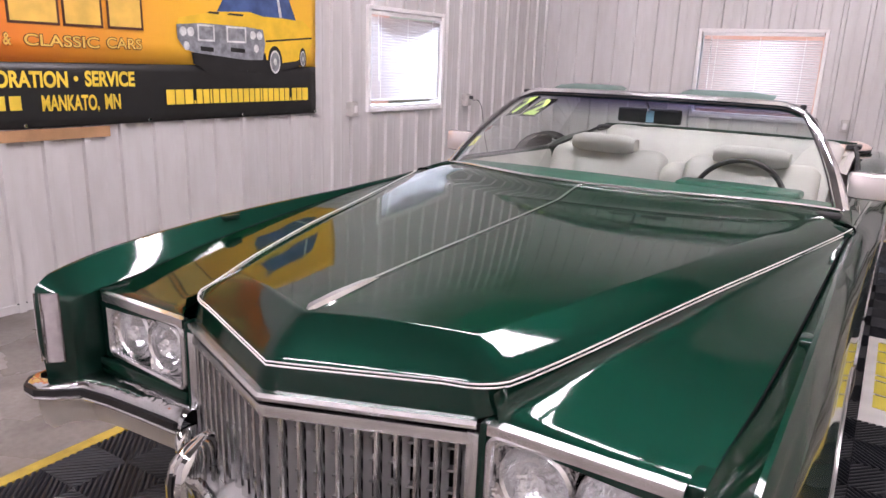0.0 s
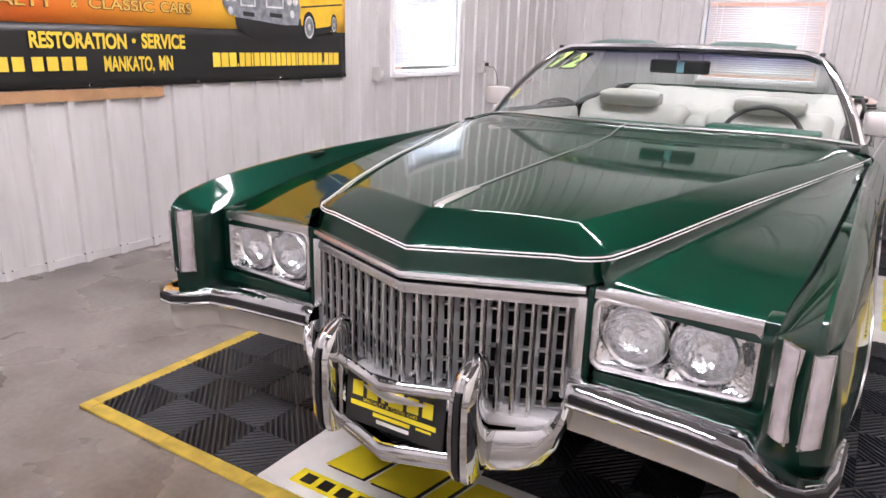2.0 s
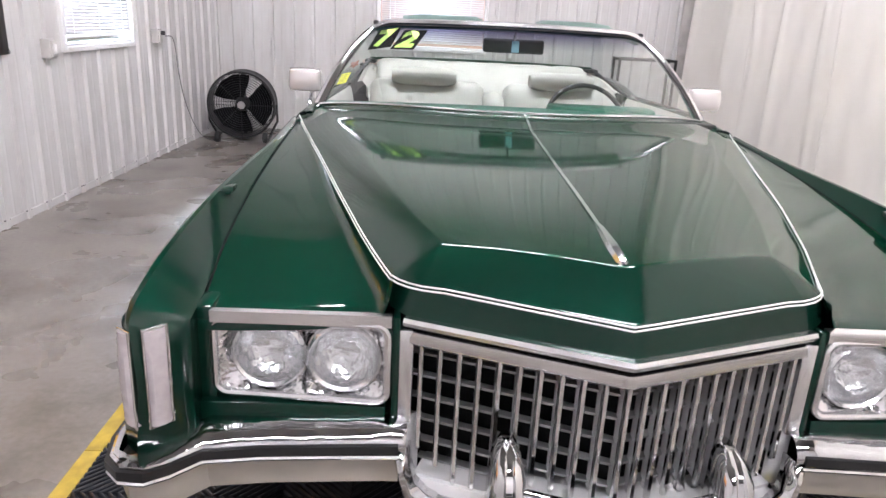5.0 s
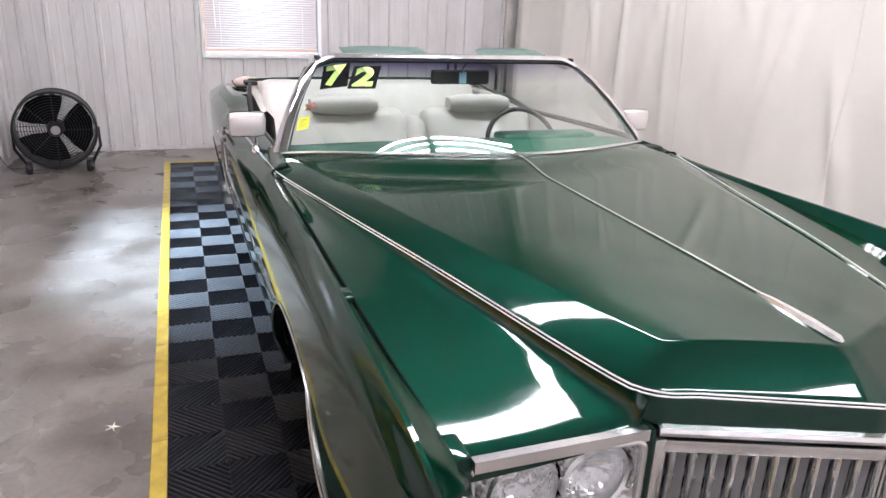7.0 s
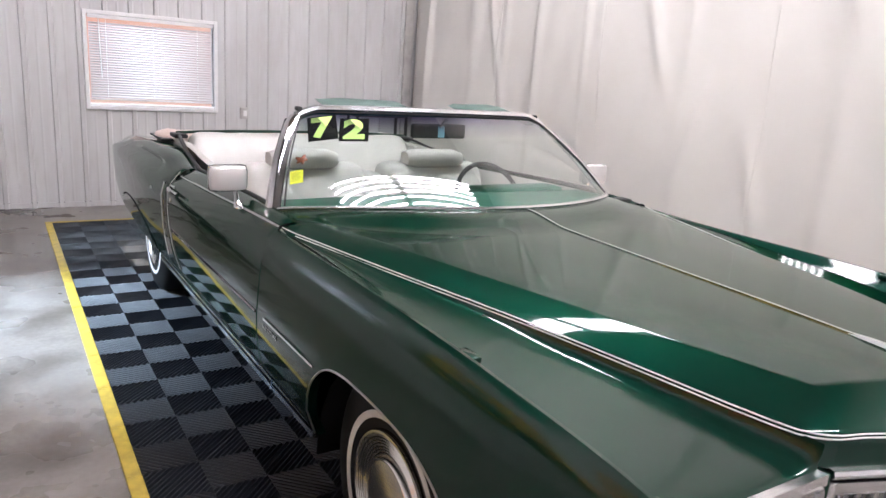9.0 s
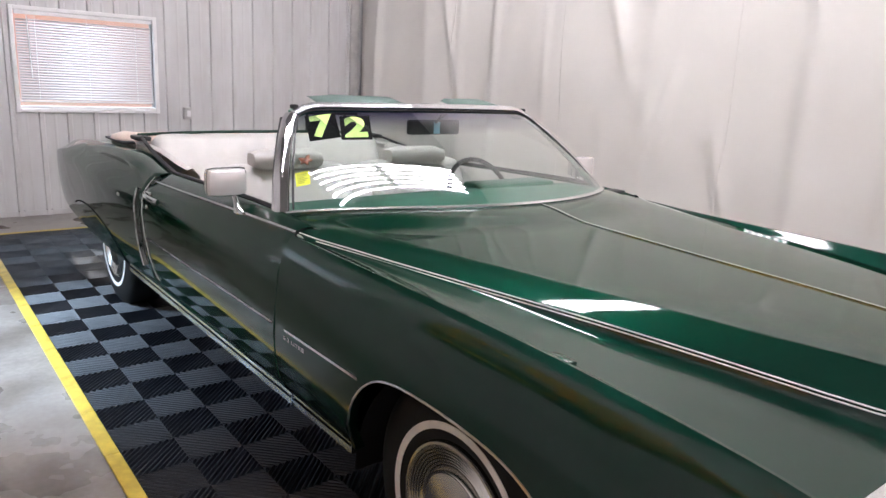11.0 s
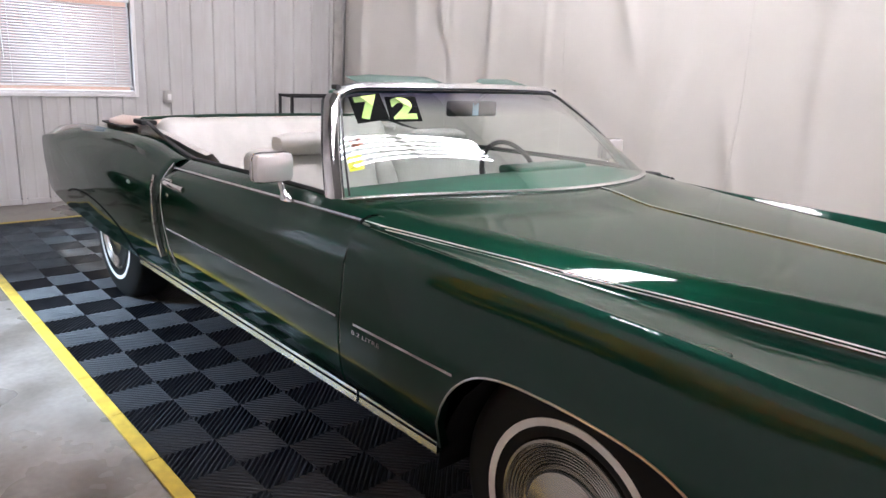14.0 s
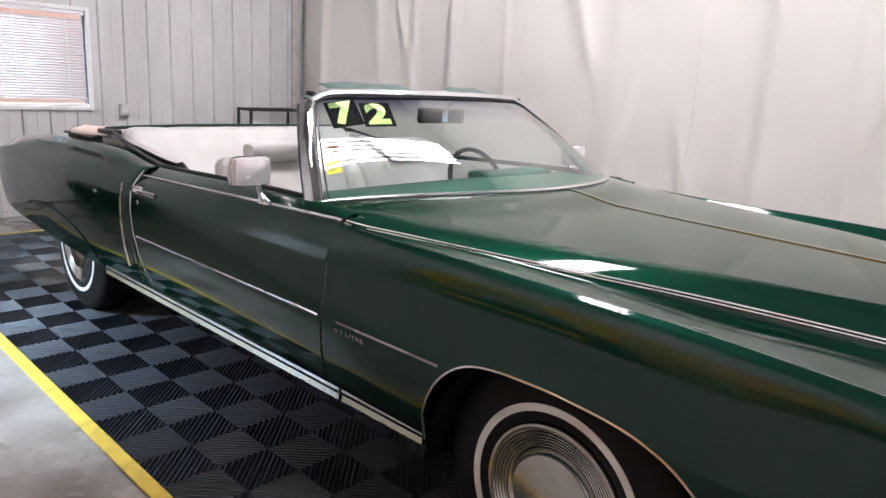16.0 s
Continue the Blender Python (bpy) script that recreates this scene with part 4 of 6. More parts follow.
# ---- wheels
def wheel(s, y):
    w = new("wheel")
    w.parent = car
    w.location = (s * 0.79, y, 0.369)
    w.scale = (1, 1.012, 1.012)
    w.rotation_euler = (0, 0, 0 if s > 0 else math.pi)
    tagged(w, "whitewall tyre with ribbed chrome wheel cover")
    prof = [(0.20, -0.10), (0.25, -0.108), (0.32, -0.108), (0.352, -0.092), (0.3625, -0.07), (0.364, 0.0), (0.3625, 0.07), (0.352, 0.092), (0.325, 0.108), (0.28, 0.115), (0.252, 0.1165), (0.228, 0.116), (0.212, 0.112), (0.200, 0.104)]
    part("tyre", lathe(prof, "x", 64), TYRE, w, "black tyre")
    bm = lathe([(0.2515, 0.1165), (0.251, 0.1190), (0.231, 0.1180), (0.2305, 0.115)], "x", 64)
    part("whitewall", bm, WHITE_RUBBER, w, "white sidewall band")
    cap = [(0.200, 0.098), (0.202, 0.112), (0.198, 0.120), (0.191, 0.120), (0.188, 0.110)]
    r = 0.186
    for i in range(6):
        cap += [(r, 0.1135 - i * 0.002), (r - 0.0035, 0.1185 - i * 0.002), (r - 0.007, 0.1135 - i * 0.002)]
        r -= 0.0088
    cap += [(0.134, 0.100), (0.131, 0.116), (0.125, 0.124), (0.120, 0.122), (0.117, 0.118), (0.05, 0.126), (0.0, 0.128)]
    part("wheel_cover", lathe(cap, "x", 64), STEEL, w, "ribbed chrome wheel cover")
    for i in range(6):
        r = 0.1795 - 0.0088 * i
        part("cover_groove", lathe([(r + 0.0017, 0.1150 - i * 0.002), (r, 0.1154 - i * 0.002), (r - 0.0017, 0.1150 - i * 0.002)], "x", 48), DARK, w)
    part("drum", lathe([(0.19, -0.09), (0.19, 0.09), (0.0, 0.09)], "x", 24), DARK, w)
    return w


for s in (-1, 1):
    for y in (1.09, 4.36):
        wheel(s, y)


# ---- front end: chrome lip, grille, headlamps
def vee(x, y0, k=0.39):
    return y0 + k * abs(x)


def vbar(xe, y0, z0, prof, k=0.39, drop=0.0):
    bm = bmesh.new()
    xs = [-xe, -xe * 0.66, -xe * 0.33, -0.012, 0, 0.012, xe * 0.33, xe * 0.66, xe]
    sweep(bm, [(x, vee(x, y0, k), z0 - drop * abs(x)) for x in xs], prof)
    return bm


part("hood_lip", vbar(0.405, 0.098, 0.797, [(-0.012, -0.008), (0.010, -0.009), (0.014, 0.0), (0.010, 0.008), (-0.012, 0.009)]), BRIGHT, car, "bright hood lip moulding")
# solid dark bar where only a shaded gap runs under the lip
part("lip_shadow_gap", vbar(0.405, 0.115, 0.784, [(-0.012, -0.006), (0.006, -0.006), (0.006, 0.006), (-0.012, 0.006)]), DARK, car)
grille = part("grille_frame", vbar(0.406, 0.104, 0.765, [(-0.02, -0.014), (0.010, -0.015), (0.014, -0.008), (0.012, 0.012), (-0.02, 0.013)]), BRIGHT, car, "bright metal grille surround")
for s in (-1, 1):
    y = vee(0.40, 0.104)
    bm = bmesh.new()
    rounded_box(bm, min(s * 0.388, s * 0.416), max(s * 0.388, s * 0.416), y - 0.016, y + 0.03, 0.572, 0.780, 0.004, 2)
    part("grille_post", bm, BRIGHT, grille)
NB = 11
for s in (-1, 1):
    for i in range(NB):
        if s < 0 and i == 0:
            continue
        x = s * 0.0372 * i
        zb = 0.50 if abs(x) < 0.19 else (0.455 + max(0, abs(x) - 0.30) * 0.9)
        y = vee(x, 0.108)
        bm = bmesh.new()
        prof = [(-0.0040, 0.004), (-0.0058, -0.003), (-0.0058, -0.009), (-0.0034, -0.0145), (0.0034, -0.0145), (0.0058, -0.009), (0.0058, -0.003), (0.0040, 0.004)]
        grid(bm, [[(x + a * k, y + b * k + 0.01 * (1 - k), z) for a, b in prof] for z, k in ((zb - 0.010, 0.3), (zb - 0.007, 0.75), (zb, 1.0), (0.756, 1.0))], wrap=True)
        rod = part("grille_bar", bm, SATIN, grille)
        part("grille_fin", box_bm(x - 0.0024, x + 0.0024, y + 0.004, y + 0.036, zb + 0.004, 0.754), GRILLE_METAL, rod, smooth=False)
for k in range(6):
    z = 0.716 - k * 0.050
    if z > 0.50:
        part("grille_crossbar", vbar(0.392, 0.147, z, [(-0.004, -0.0025), (0.014, -0.0025), (0.014, 0.0025), (-0.004, 0.0025)]), CROSS_SHADE_METAL, grille)
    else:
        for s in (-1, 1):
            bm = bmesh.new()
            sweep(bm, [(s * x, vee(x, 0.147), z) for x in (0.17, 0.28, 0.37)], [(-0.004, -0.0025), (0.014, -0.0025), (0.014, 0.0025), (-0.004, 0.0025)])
            part("grille_crossbar", bm, CROSS_SHADE_METAL, grille)
# sheet coloured near-black for the depth shade behind the bars
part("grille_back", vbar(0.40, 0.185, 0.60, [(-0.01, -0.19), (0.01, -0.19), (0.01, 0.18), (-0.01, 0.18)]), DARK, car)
bm = bmesh.new()
sweep(bm, [(x, vee(x, 0.12), 0.452) for x in (-0.37, -0.2, 0, 0.2, 0.37)], [(-0.07, -0.006), (0.02, -0.012), (0.022, 0.004), (-0.07, 0.012)])
part("grille_shelf", bm, GRILLE_METAL, grille)
bm = bmesh.new()
sweep(bm, [(x, vee(x, 0.12), 0.488) for x in (-0.176, -0.09, 0, 0.09, 0.176)], [(-0.04, -0.006), (0.080, -0.012), (0.082, -0.004), (-0.04, 0.004)])
part("plate_shelf", bm, GRILLE_METAL, grille, "cream shelf above the plate recess")
for s in (-1, 1):
    bm = bmesh.new()
    sweep(bm, [(s * x, vee(x, 0.12), 0.448) for x in (0.182, 0.28, 0.368)], [(-0.04, -0.006), (0.05, -0.012), (0.052, -0.004), (-0.04, 0.004)] if s > 0 else [(0.04, -0.006), (-0.05, -0.012), (-0.052, -0.004), (0.04, 0.004)])
    part("grille_ledge", bm, GRILLE_METAL, grille)

for s in (-1, 1):
    fl = lambda p: (s * p[0], p[1], p[2])
    bm = bmesh.new()
    grid(bm, [[fl((0.372, vee(0.372, 0.125), z)), fl((0.392, vee(0.39, 0.108), z)), fl((0.408, vee(0.40, 0.100), z))] for z in (0.445, 0.49, 0.54, 0.585)])
    part("grille_cheek", bm, GRILLE_METAL, grille, thick=0.004)
    # body-coloured surround
    bm = bmesh.new()
    rounded_box(bm, min(s * 0.414, s * 0.431), max(s * 0.414, s * 0.431), 0.245, 0.40, 0.575, 0.806, 0.008, 2)
    part("nose_panel", bm, PAINT, car)
    bm = bmesh.new()
    rounded_box(bm, min(s * 0.44, s * 0.822), max(s * 0.44, s * 0.822), 0.250, 0.42, 0.560, 0.606, 0.008, 2)
    part("nose_panel", bm, PAINT, car)
    bm = bmesh.new()
    rounded_box(bm, min(s * 0.784, s * 0.826), max(s * 0.784, s * 0.826), 0.268, 0.42, 0.575, 0.805, 0.006, 2)
    part("nose_panel", bm, PAINT, car)
    # near-black sheet, shade coloured in behind the bezel
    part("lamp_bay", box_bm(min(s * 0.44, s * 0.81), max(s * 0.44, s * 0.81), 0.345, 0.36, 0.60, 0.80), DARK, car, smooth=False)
    # eyebrow moulding
    bm = bmesh.new()
    sweep(bm, [fl((x, 0.256 + 0.03 * (x - 0.44), 0.797 - 0.006 * (x - 0.44) / 0.36)) for x in (0.432, 0.55, 0.68, 0.785)], [(-0.012, -0.013), (0.010, -0.013), (0.012, -0.006), (0.010, 0.009), (-0.012, 0.011)])
    part("lamp_brow", bm, BRIGHT, car, "chrome headlamp brow moulding")
    # bezel with two openings
    head = new("headlamp_bezel")
    head.parent = car
    tagged(head, "chrome twin headlamp bezel")
    x0, x1, z0, z1 = 0.438, 0.785, 0.618, 0.785
    def face_y(x):
        return 0.254 + 0.022 * (x - 0.438) / 0.347
    corner = [(cx + 0.024 * math.cos(radians(a)), cz + 0.024 * math.sin(radians(a))) for cx, cz, a0 in ((x1 - 0.024, z1 - 0.024, 0), (x0 + 0.024, z1 - 0.024, 90), (x0 + 0.024, z0 + 0.024, 180), (x1 - 0.024, z0 + 0.024, 270)) for a in range(a0, a0 + 91, 18)]
    part("rim", tube([fl((x, face_y(x) - 0.004, z)) for x, z in corner], 0.0085, 8, closed=True, up=(0, 1, 0)), BRIGHT, head, "satin bright bezel rim")
    bm = bmesh.new()
    zc = 0.704
    for cx, xa, xb in ((0.527, x0, 0.602), (0.677, 0.602, x1)):
        n = 64
        rings = []
        for kind in range(6):
            ring = []
            for i in range(n):
                a = 2 * math.pi * i / n
                c, sn = math.cos(a), math.sin(a)
                hw = (xb - xa) / 2
                mx, mz = (xa + xb) / 2, (z0 + z1) / 2
                # square outline seen from the lamp's centre
                tmax = 9.0
                for lim, d, o in ((xb, c, cx), (xa, c, cx), (z1, sn, zc), (z0, sn, zc)):
                    if abs(d) > 1e-6 and (lim - o) / d > 0:
                        tmax = min(tmax, (lim - o) / d)
                rr = {0: tmax, 1: 0.25 * tmax + 0.75 * 0.080, 2: 0.077, 3: 0.076, 4: 0.073, 5: 0.071}[kind]
                dy = {0: 0.0, 1: 0.016, 2: 0.022, 3: 0.012, 4: 0.012, 5: 0.03}[kind]
                rr = min(rr, tmax)
                x, z = cx + rr * c, zc + rr * sn
                ring.append(fl((x, face_y(x) + dy, z)))
            rings.append(ring)
        grid(bm, rings, wrap=True)
    part("bezel_plate", bm, BEZEL, head, "wavy chrome bezel plate")
    for cx in (0.527, 0.677):
        y = face_y(cx)
        bm = lathe([(0.0, 0.062), (0.03, 0.056), (0.055, 0.040), (0.069, 0.020), (0.069, 0.016)], "y", 40, (s * cx, y + 0.004, zc))
        lamp_ob = part("headlamp", bm, REFLECTOR, head, "round sealed-beam headlamp")
        bm = lathe([(0.0, -0.016), (0.03, -0.0135), (0.05, -0.008), (0.064, 0.0), (0.069, 0.008)], "y", 40, (s * cx, y + 0.006, zc))
        lens = part("lens", bm, LENS_FLUTED, lamp_ob, "fluted clear glass lens")
        lens.visible_shadow = False
        part("retaining_ring", lathe([(0.064, 0.012), (0.064, 0.0), (0.069, -0.006), (0.075, 0.0), (0.075, 0.014)], "y", 40, (s * cx, y + 0.004, zc)), BRIGHT, lamp_ob)


# ---- front bumper
bumper = new("front_bumper")
bumper.parent = car
tagged(bumper, "chrome front bumper with guards and plate recess")
for s in (-1, 1):
    bm = bmesh.new()
    rows = []
    # x, y of the front edge, z of that edge, depth back to the body
    for x, yf, z, back in ((0.395, 0.198, 0.556, 0.06), (0.402, 0.196, 0.560, 0.065), (0.45, 0.197, 0.559, 0.075), (0.55, 0.194, 0.556, 0.085), (0.68, 0.190, 0.552, 0.09), (0.79, 0.178, 0.549, 0.095),
                           (0.835, 0.128, 0.551, 0.075), (0.872, 0.098, 0.554, 0.05), (0.915, 0.098, 0.557, 0.035), (0.945, 0.128, 0.558, 0.024), (0.962, 0.20, 0.556, 0.02), (0.970, 0.36, 0.548, 0.015)):
        end = max(0.0, (x - 0.9) / 0.075)
        inx = back * end
        prof = [(back, 0.022), (back * 0.75, 0.025), (back * 0.35, 0.021), (0.009, 0.011), (0.0, 0.0), (-0.004, -0.014), (-0.002, -0.026), (0.004, -0.036), (0.012, -0.040), (0.020, -0.044), (0.024, -0.09), (0.035, -0.118), (0.09, -0.122)]
        low = 1.0 if x < 0.84 else max(0.4, 1.25 - max(0.0, x - 0.92) * 17)
        rise = 1.0 if x < 0.80 else max(0.12, 1 - (x - 0.80) * 18)
        rows.append([(s * (x - end * d * 0.8), yf + d * (1 - 0.6 * end), z + (h * rise if h > 0 else h if h > -0.04 else -0.04 + (h + 0.04) * low)) for d, h in prof])
    grid(bm, [r[:9] for r in rows])
    part("bumper_wing", bm, WAVY, bumper, "chrome bumper wing with dark rub strip")
    bm = bmesh.new()
    grid(bm, [r[8:] for r in rows])
    part("valance", bm, VALANCE, bumper, "cream-grey lower bumper valance")
    bm = bmesh.new()
    sweep(bm, [(s * x, y, z) for x, y, z in ((0.41, 0.190, 0.548), (0.55, 0.187, 0.544), (0.68, 0.183, 0.540), (0.79, 0.171, 0.536), (0.835, 0.121, 0.538), (0.872, 0.091, 0.541), (0.915, 0.091, 0.544), (0.946, 0.121, 0.545), (0.964, 0.195, 0.543), (0.972, 0.355, 0.535))], [(-0.006, -0.009), (0.004, -0.009), (0.004, 0.009), (-0.006, 0.009)])
    part("rub_strip", bm, BLACK, bumper, "black rubber strip")
    bm = bmesh.new()
    sweep(bm, [(s * x, y, z) for x, y, z in ((0.405, 0.188, 0.531), (0.55, 0.186, 0.527), (0.68, 0.182, 0.523), (0.79, 0.170, 0.519), (0.835, 0.120, 0.521), (0.872, 0.090, 0.524), (0.915, 0.090, 0.527), (0.947, 0.120, 0.528), (0.965, 0.195, 0.526), (0.973, 0.355, 0.518))], ring_profile(0.005, 6))
    part("bright_bead", bm, CHROME, bumper)
    # cradle under the grille
    bm = bmesh.new()
    path = [(0.405, 0.205, 0.54), (0.398, 0.196, 0.50), (0.382, 0.186, 0.462), (0.352, 0.175, 0.435), (0.31, 0.162, 0.422), (0.26, 0.145, 0.415), (0.215, 0.128, 0.411)]
    rows = []
    for x, y, z in path:
        a = max(0.0, min(1.0, (z - 0.42) / 0.10))
        rows.append([(s * (x - 0.016 * a), y + 0.03, z + 0.014 * (1 - a)), (s * (x - 0.010 * a), y, z + 0.016 * (1 - a)), (s * x, y - 0.012, z - 0.006), (s * (x + 0.008 * a), y - 0.012, z - 0.045 * (1 - a) - 0.01),
                     (s * (x + 0.012 * a), y, z - 0.075 * (1 - a) - 0.012), (s * (x + 0.012 * a), y + 0.05, z - 0.09 * (1 - a) - 0.012)])
    grid(bm, rows)
    part("grille_cradle", bm, CHROME, bumper, thick=0.006)
    # guard
    bm = bmesh.new()
    rows = []
    for z, yf, w, d in ((0.318, 0.075, 0.020, 0.05), (0.326, 0.045, 0.030, 0.08), (0.36, 0.028, 0.034, 0.10), (0.45, 0.022, 0.035, 0.11), (0.54, 0.024, 0.033, 0.11), (0.585, 0.036, 0.030, 0.10), (0.605, 0.056, 0.026, 0.085), (0.618, 0.080, 0.019, 0.06), (0.628, 0.11, 0.010, 0.035)):
        rows.append([(s * 0.208 + a * w, yf + b * d, z) for a, b in ((-0.7, 1), (-1, 0.85), (-1, 0.2), (-0.75, 0.05), (-0.35, 0.0), (-0.2, 0.06), (0.2, 0.06), (0.35, 0.0), (0.75, 0.05), (1, 0.2), (1, 0.85), (0.7, 1))])
    vs = grid(bm, rows, wrap=True)
    bm.faces.new(vs[0][::-1])
    bm.faces.new(vs[-1])
    g = part("bumper_guard", bm, CHROME, bumper, "tall chrome bumper guard")
    # black strip added in place of the guard's concave chrome recess
    bm = bmesh.new()
    sweep(bm, [(s * 0.208, y, z) for z, y in ((0.335, 0.038), (0.36, 0.027), (0.45, 0.021), (0.54, 0.023), (0.568, 0.030))], [(-0.006, -0.003), (0.006, -0.003), (0.006, 0.003), (-0.006, 0.003)], up=(0, 1, 0))
    part("guard_strip", bm, BLACK, g, "black strip standing in for the guard's mirror-like recess")
# plate recess between the guards
for z, r, k in ((0.535, 0.013, 0.36), (0.362, 0.014, 0.36)):
    bm = bmesh.new()
    sweep(bm, [(x, 0.012 + k * abs(x), z) for x in (-0.178, -0.15, -0.10, 0, 0.10, 0.15, 0.178)], ring_profile(r, 10, r * 1.15))
    part("plate_surround", bm, CHROME, bumper)
for s in (-1, 1):
    part("plate_surround", tube([(s * 0.172, 0.076, z) for z in (0.535, 0.52, 0.45, 0.38, 0.362)], 0.011, 8, up=(0, 1, 0)), CHROME, bumper)
part("recess_back", box_bm(-0.178, 0.178, 0.095, 0.13, 0.35, 0.478), DARK, bumper, smooth=False)
bm = bmesh.new()
sweep(bm, [(x, 0.02 + 0.34 * abs(x), 0.336) for x in (-0.178, 0, 0.178)], [(-0.05, -0.016), (0.0, -0.014), (0.004, 0.0), (0.0, 0.012), (-0.05, 0.012)])
part("lower_apron", bm, CHROME, bumper)
plate = tagged(finish("display_plate", box_bm(-0.150, 0.150, -0.002, 0.002, -0.072, 0.072), SIGN_BLACK, smooth=False, bevel=0.001), "black display plate with yellow shop print on the bumper", "plate")
plate.matrix_basis = pose(0, 0.070, 0.448, -6, 0, 0)
for x0, x1, z0, z1, mt in ((-0.130, -0.097, 0.002, 0.042, SIGN_YELLOW), (-0.084, -0.050, 0.002, 0.042, SIGN_YELLOW), (-0.038, -0.028, 0.002, 0.042, SIGN_YELLOW), (-0.016, 0.028, -0.001, 0.043, SIGN_YELLOW), (0.040, 0.074, 0.002, 0.042, SIGN_YELLOW), (0.086, 0.116, 0.002, 0.042, SIGN_YELLOW),
                           (-0.134, 0.128, -0.026, -0.0135, SIGN_YELLOW), (-0.062, 0.052, -0.041, -0.031, SIGN_YELLOW), (0.070, 0.115, -0.037, -0.031, SIGN_YELLOW), (-0.05, 0.05, -0.058, -0.048, SIGN_WHITE)):
    ob = part("print_bar", box_bm(x0, x1, -0.0032, -0.0022, z0, z1), mt, plate, smooth=False)
for word, x0, x1 in (("SPECIALTY", -0.095, -0.030), ("&", -0.024, -0.014), ("CLASSIC", -0.008, 0.036), ("CARS", 0.042, 0.072)):
    letters("print", word, 0.01, SIGN_YELLOW, plate, pose(x0, -0.0024, -0.0105, 90, 0, 0), 0.0003, width=x1 - x0, height=0.008)


# ---------------------------------------------------------------- windshield
def ws_top(x):
    q = x / 0.635
    return Vector((x, 2.355 + 0.165 * q * q, 1.326 - 0.014 * q * q))


def ws(u, v):
    """A point on the glass: u from -1 to 1 across, v from 0 to 1 up."""
    a, b = ws_base(0.852 * u), ws_top(0.637 * u)
    v *= 1 - 0.10 * max(0.0, (min(abs(u), 1.0) - 0.86) / 0.14) ** 2
    p = a.lerp(b, v)
    p.y -= 0.020 * math.sin(math.pi * v)
    p.x += 0.022 * u * abs(u) * math.sin(math.pi * v)
    return p


shield = new("windshield")
shield.parent = car
tagged(shield, "raked windshield with chrome frame and purple sun band")
bm = bmesh.new()
grid(bm, [[ws(u, v) for u in np.linspace(-1, 1, 41)] for v in np.linspace(0, 1, 15)])
pane = part("glass", bm, GLASS, shield, "green-tinted laminated glass")
pane.visible_shadow = False
us = np.linspace(-1, 1, 41)
prof = [(-0.016, -0.008), (-0.010, 0.005), (0.004, 0.010), (0.020, 0.006), (0.024, -0.006), (0.0, -0.014)]
bm = bmesh.new()
sweep(bm, [ws(u, 1) + Vector((0, 0.006, 0.010)) for u in np.linspace(-0.985, 0.985, 41)], [(-a, b) for a, b in prof])
part("header_rail", bm, BRIGHT, shield, "chrome header rail")
bm = bmesh.new()
sweep(bm, [ws(u, 1) + Vector((0, 0.045, -0.006)) for u in np.linspace(-0.97, 0.97, 31)], [(-0.03, -0.02), (0.03, -0.016), (0.03, 0.008), (-0.03, 0.012)])
part("header_top", bm, DASH, shield, "dark green header trim")
bm = bmesh.new()
sweep(bm, [ws(u, 0) + Vector((0, -0.004, -0.001)) for u in us], [(-0.008, -0.008), (0.008, -0.010), (0.011, 0.0), (0.006, 0.005), (-0.008, 0.005)])
part("base_moulding", bm, BRIGHT, shield, "chrome base moulding")
for s in (-1, 1):
    bm = bmesh.new()
    rows = []
    for v in np.linspace(-0.02, 1.03, 20):
        p = ws(s * 0.995, v)
        if v > 0.93:
            p = p + Vector((-s * 0.012 * ((v - 0.93) / 0.1) ** 2, 0, -0.002))
        w = 0.024 + 0.012 * (1 - v)
        rows.append([p + Vector(q) for q in ((-s * 0.012, -0.010, 0.0), (s * 0.004, -0.012, 0.004), (s * 0.018, -0.004, 0.006), (s * w * 0.8, 0.014, 0.006), (s * w * 0.85, 0.045, 0.002), (s * 0.008, 0.055, -0.004), (-s * 0.016, 0.02, -0.006))])
    vs = grid(bm, rows, wrap=True)
    bm.faces.new(vs[0])
    bm.faces.new(vs[-1])
    part("pillar", bm, PILLAR, shield, "chrome windshield pillar")
    bm = bmesh.new()
    sweep(bm, [ws(s * 1.0, v) + Vector((s * 0.012, 0.056, 0.0)) for v in np.linspace(0.0, 0.97, 12)], ring_profile(0.006, 6, 0.008), up=(0, 1, 0))
    part("pillar_seal", bm, BLACK, shield, "black weather seal")
    bm = bmesh.new()
    rounded_box(bm, -0.012, 0.012, -0.018, 0.018, -0.008, 0.010, 0.005, 2)
    for v in bm.verts:
        v.co += ws(s * 0.97, 1) + Vector((0, 0.03, 0.022))
    part("latch_peg", bm, BLACK, shield)
    # sun visor, turned up above the header
    bm = bmesh.new()
    x0, x1 = (0.13, 0.51)
    rows = []
    for k, (dy, dz) in enumerate(((0.03, 0.022), (0.05, 0.045), (0.15, 0.062), (0.155, 0.052), (0.06, 0.030))):
        rows.append([(s * x, 2.39 + 0.165 * (x / 0.635) ** 2 + dy, 1.300 + dz - (0.012 if (x in (x0, x1) and k in (1, 2)) else 0.0)) for x in (x0, x0 + 0.03, 0.25, 0.40, x1 - 0.10, x1)])
    vs = grid(bm, rows + [rows[0]])
    bm.faces.new([r[0] for r in vs[:5]])
    bm.faces.new([r[-1] for r in vs[:5]])
    part("sun_visor", bm, VISOR, shield, "green sun visor turned up", angle=50)
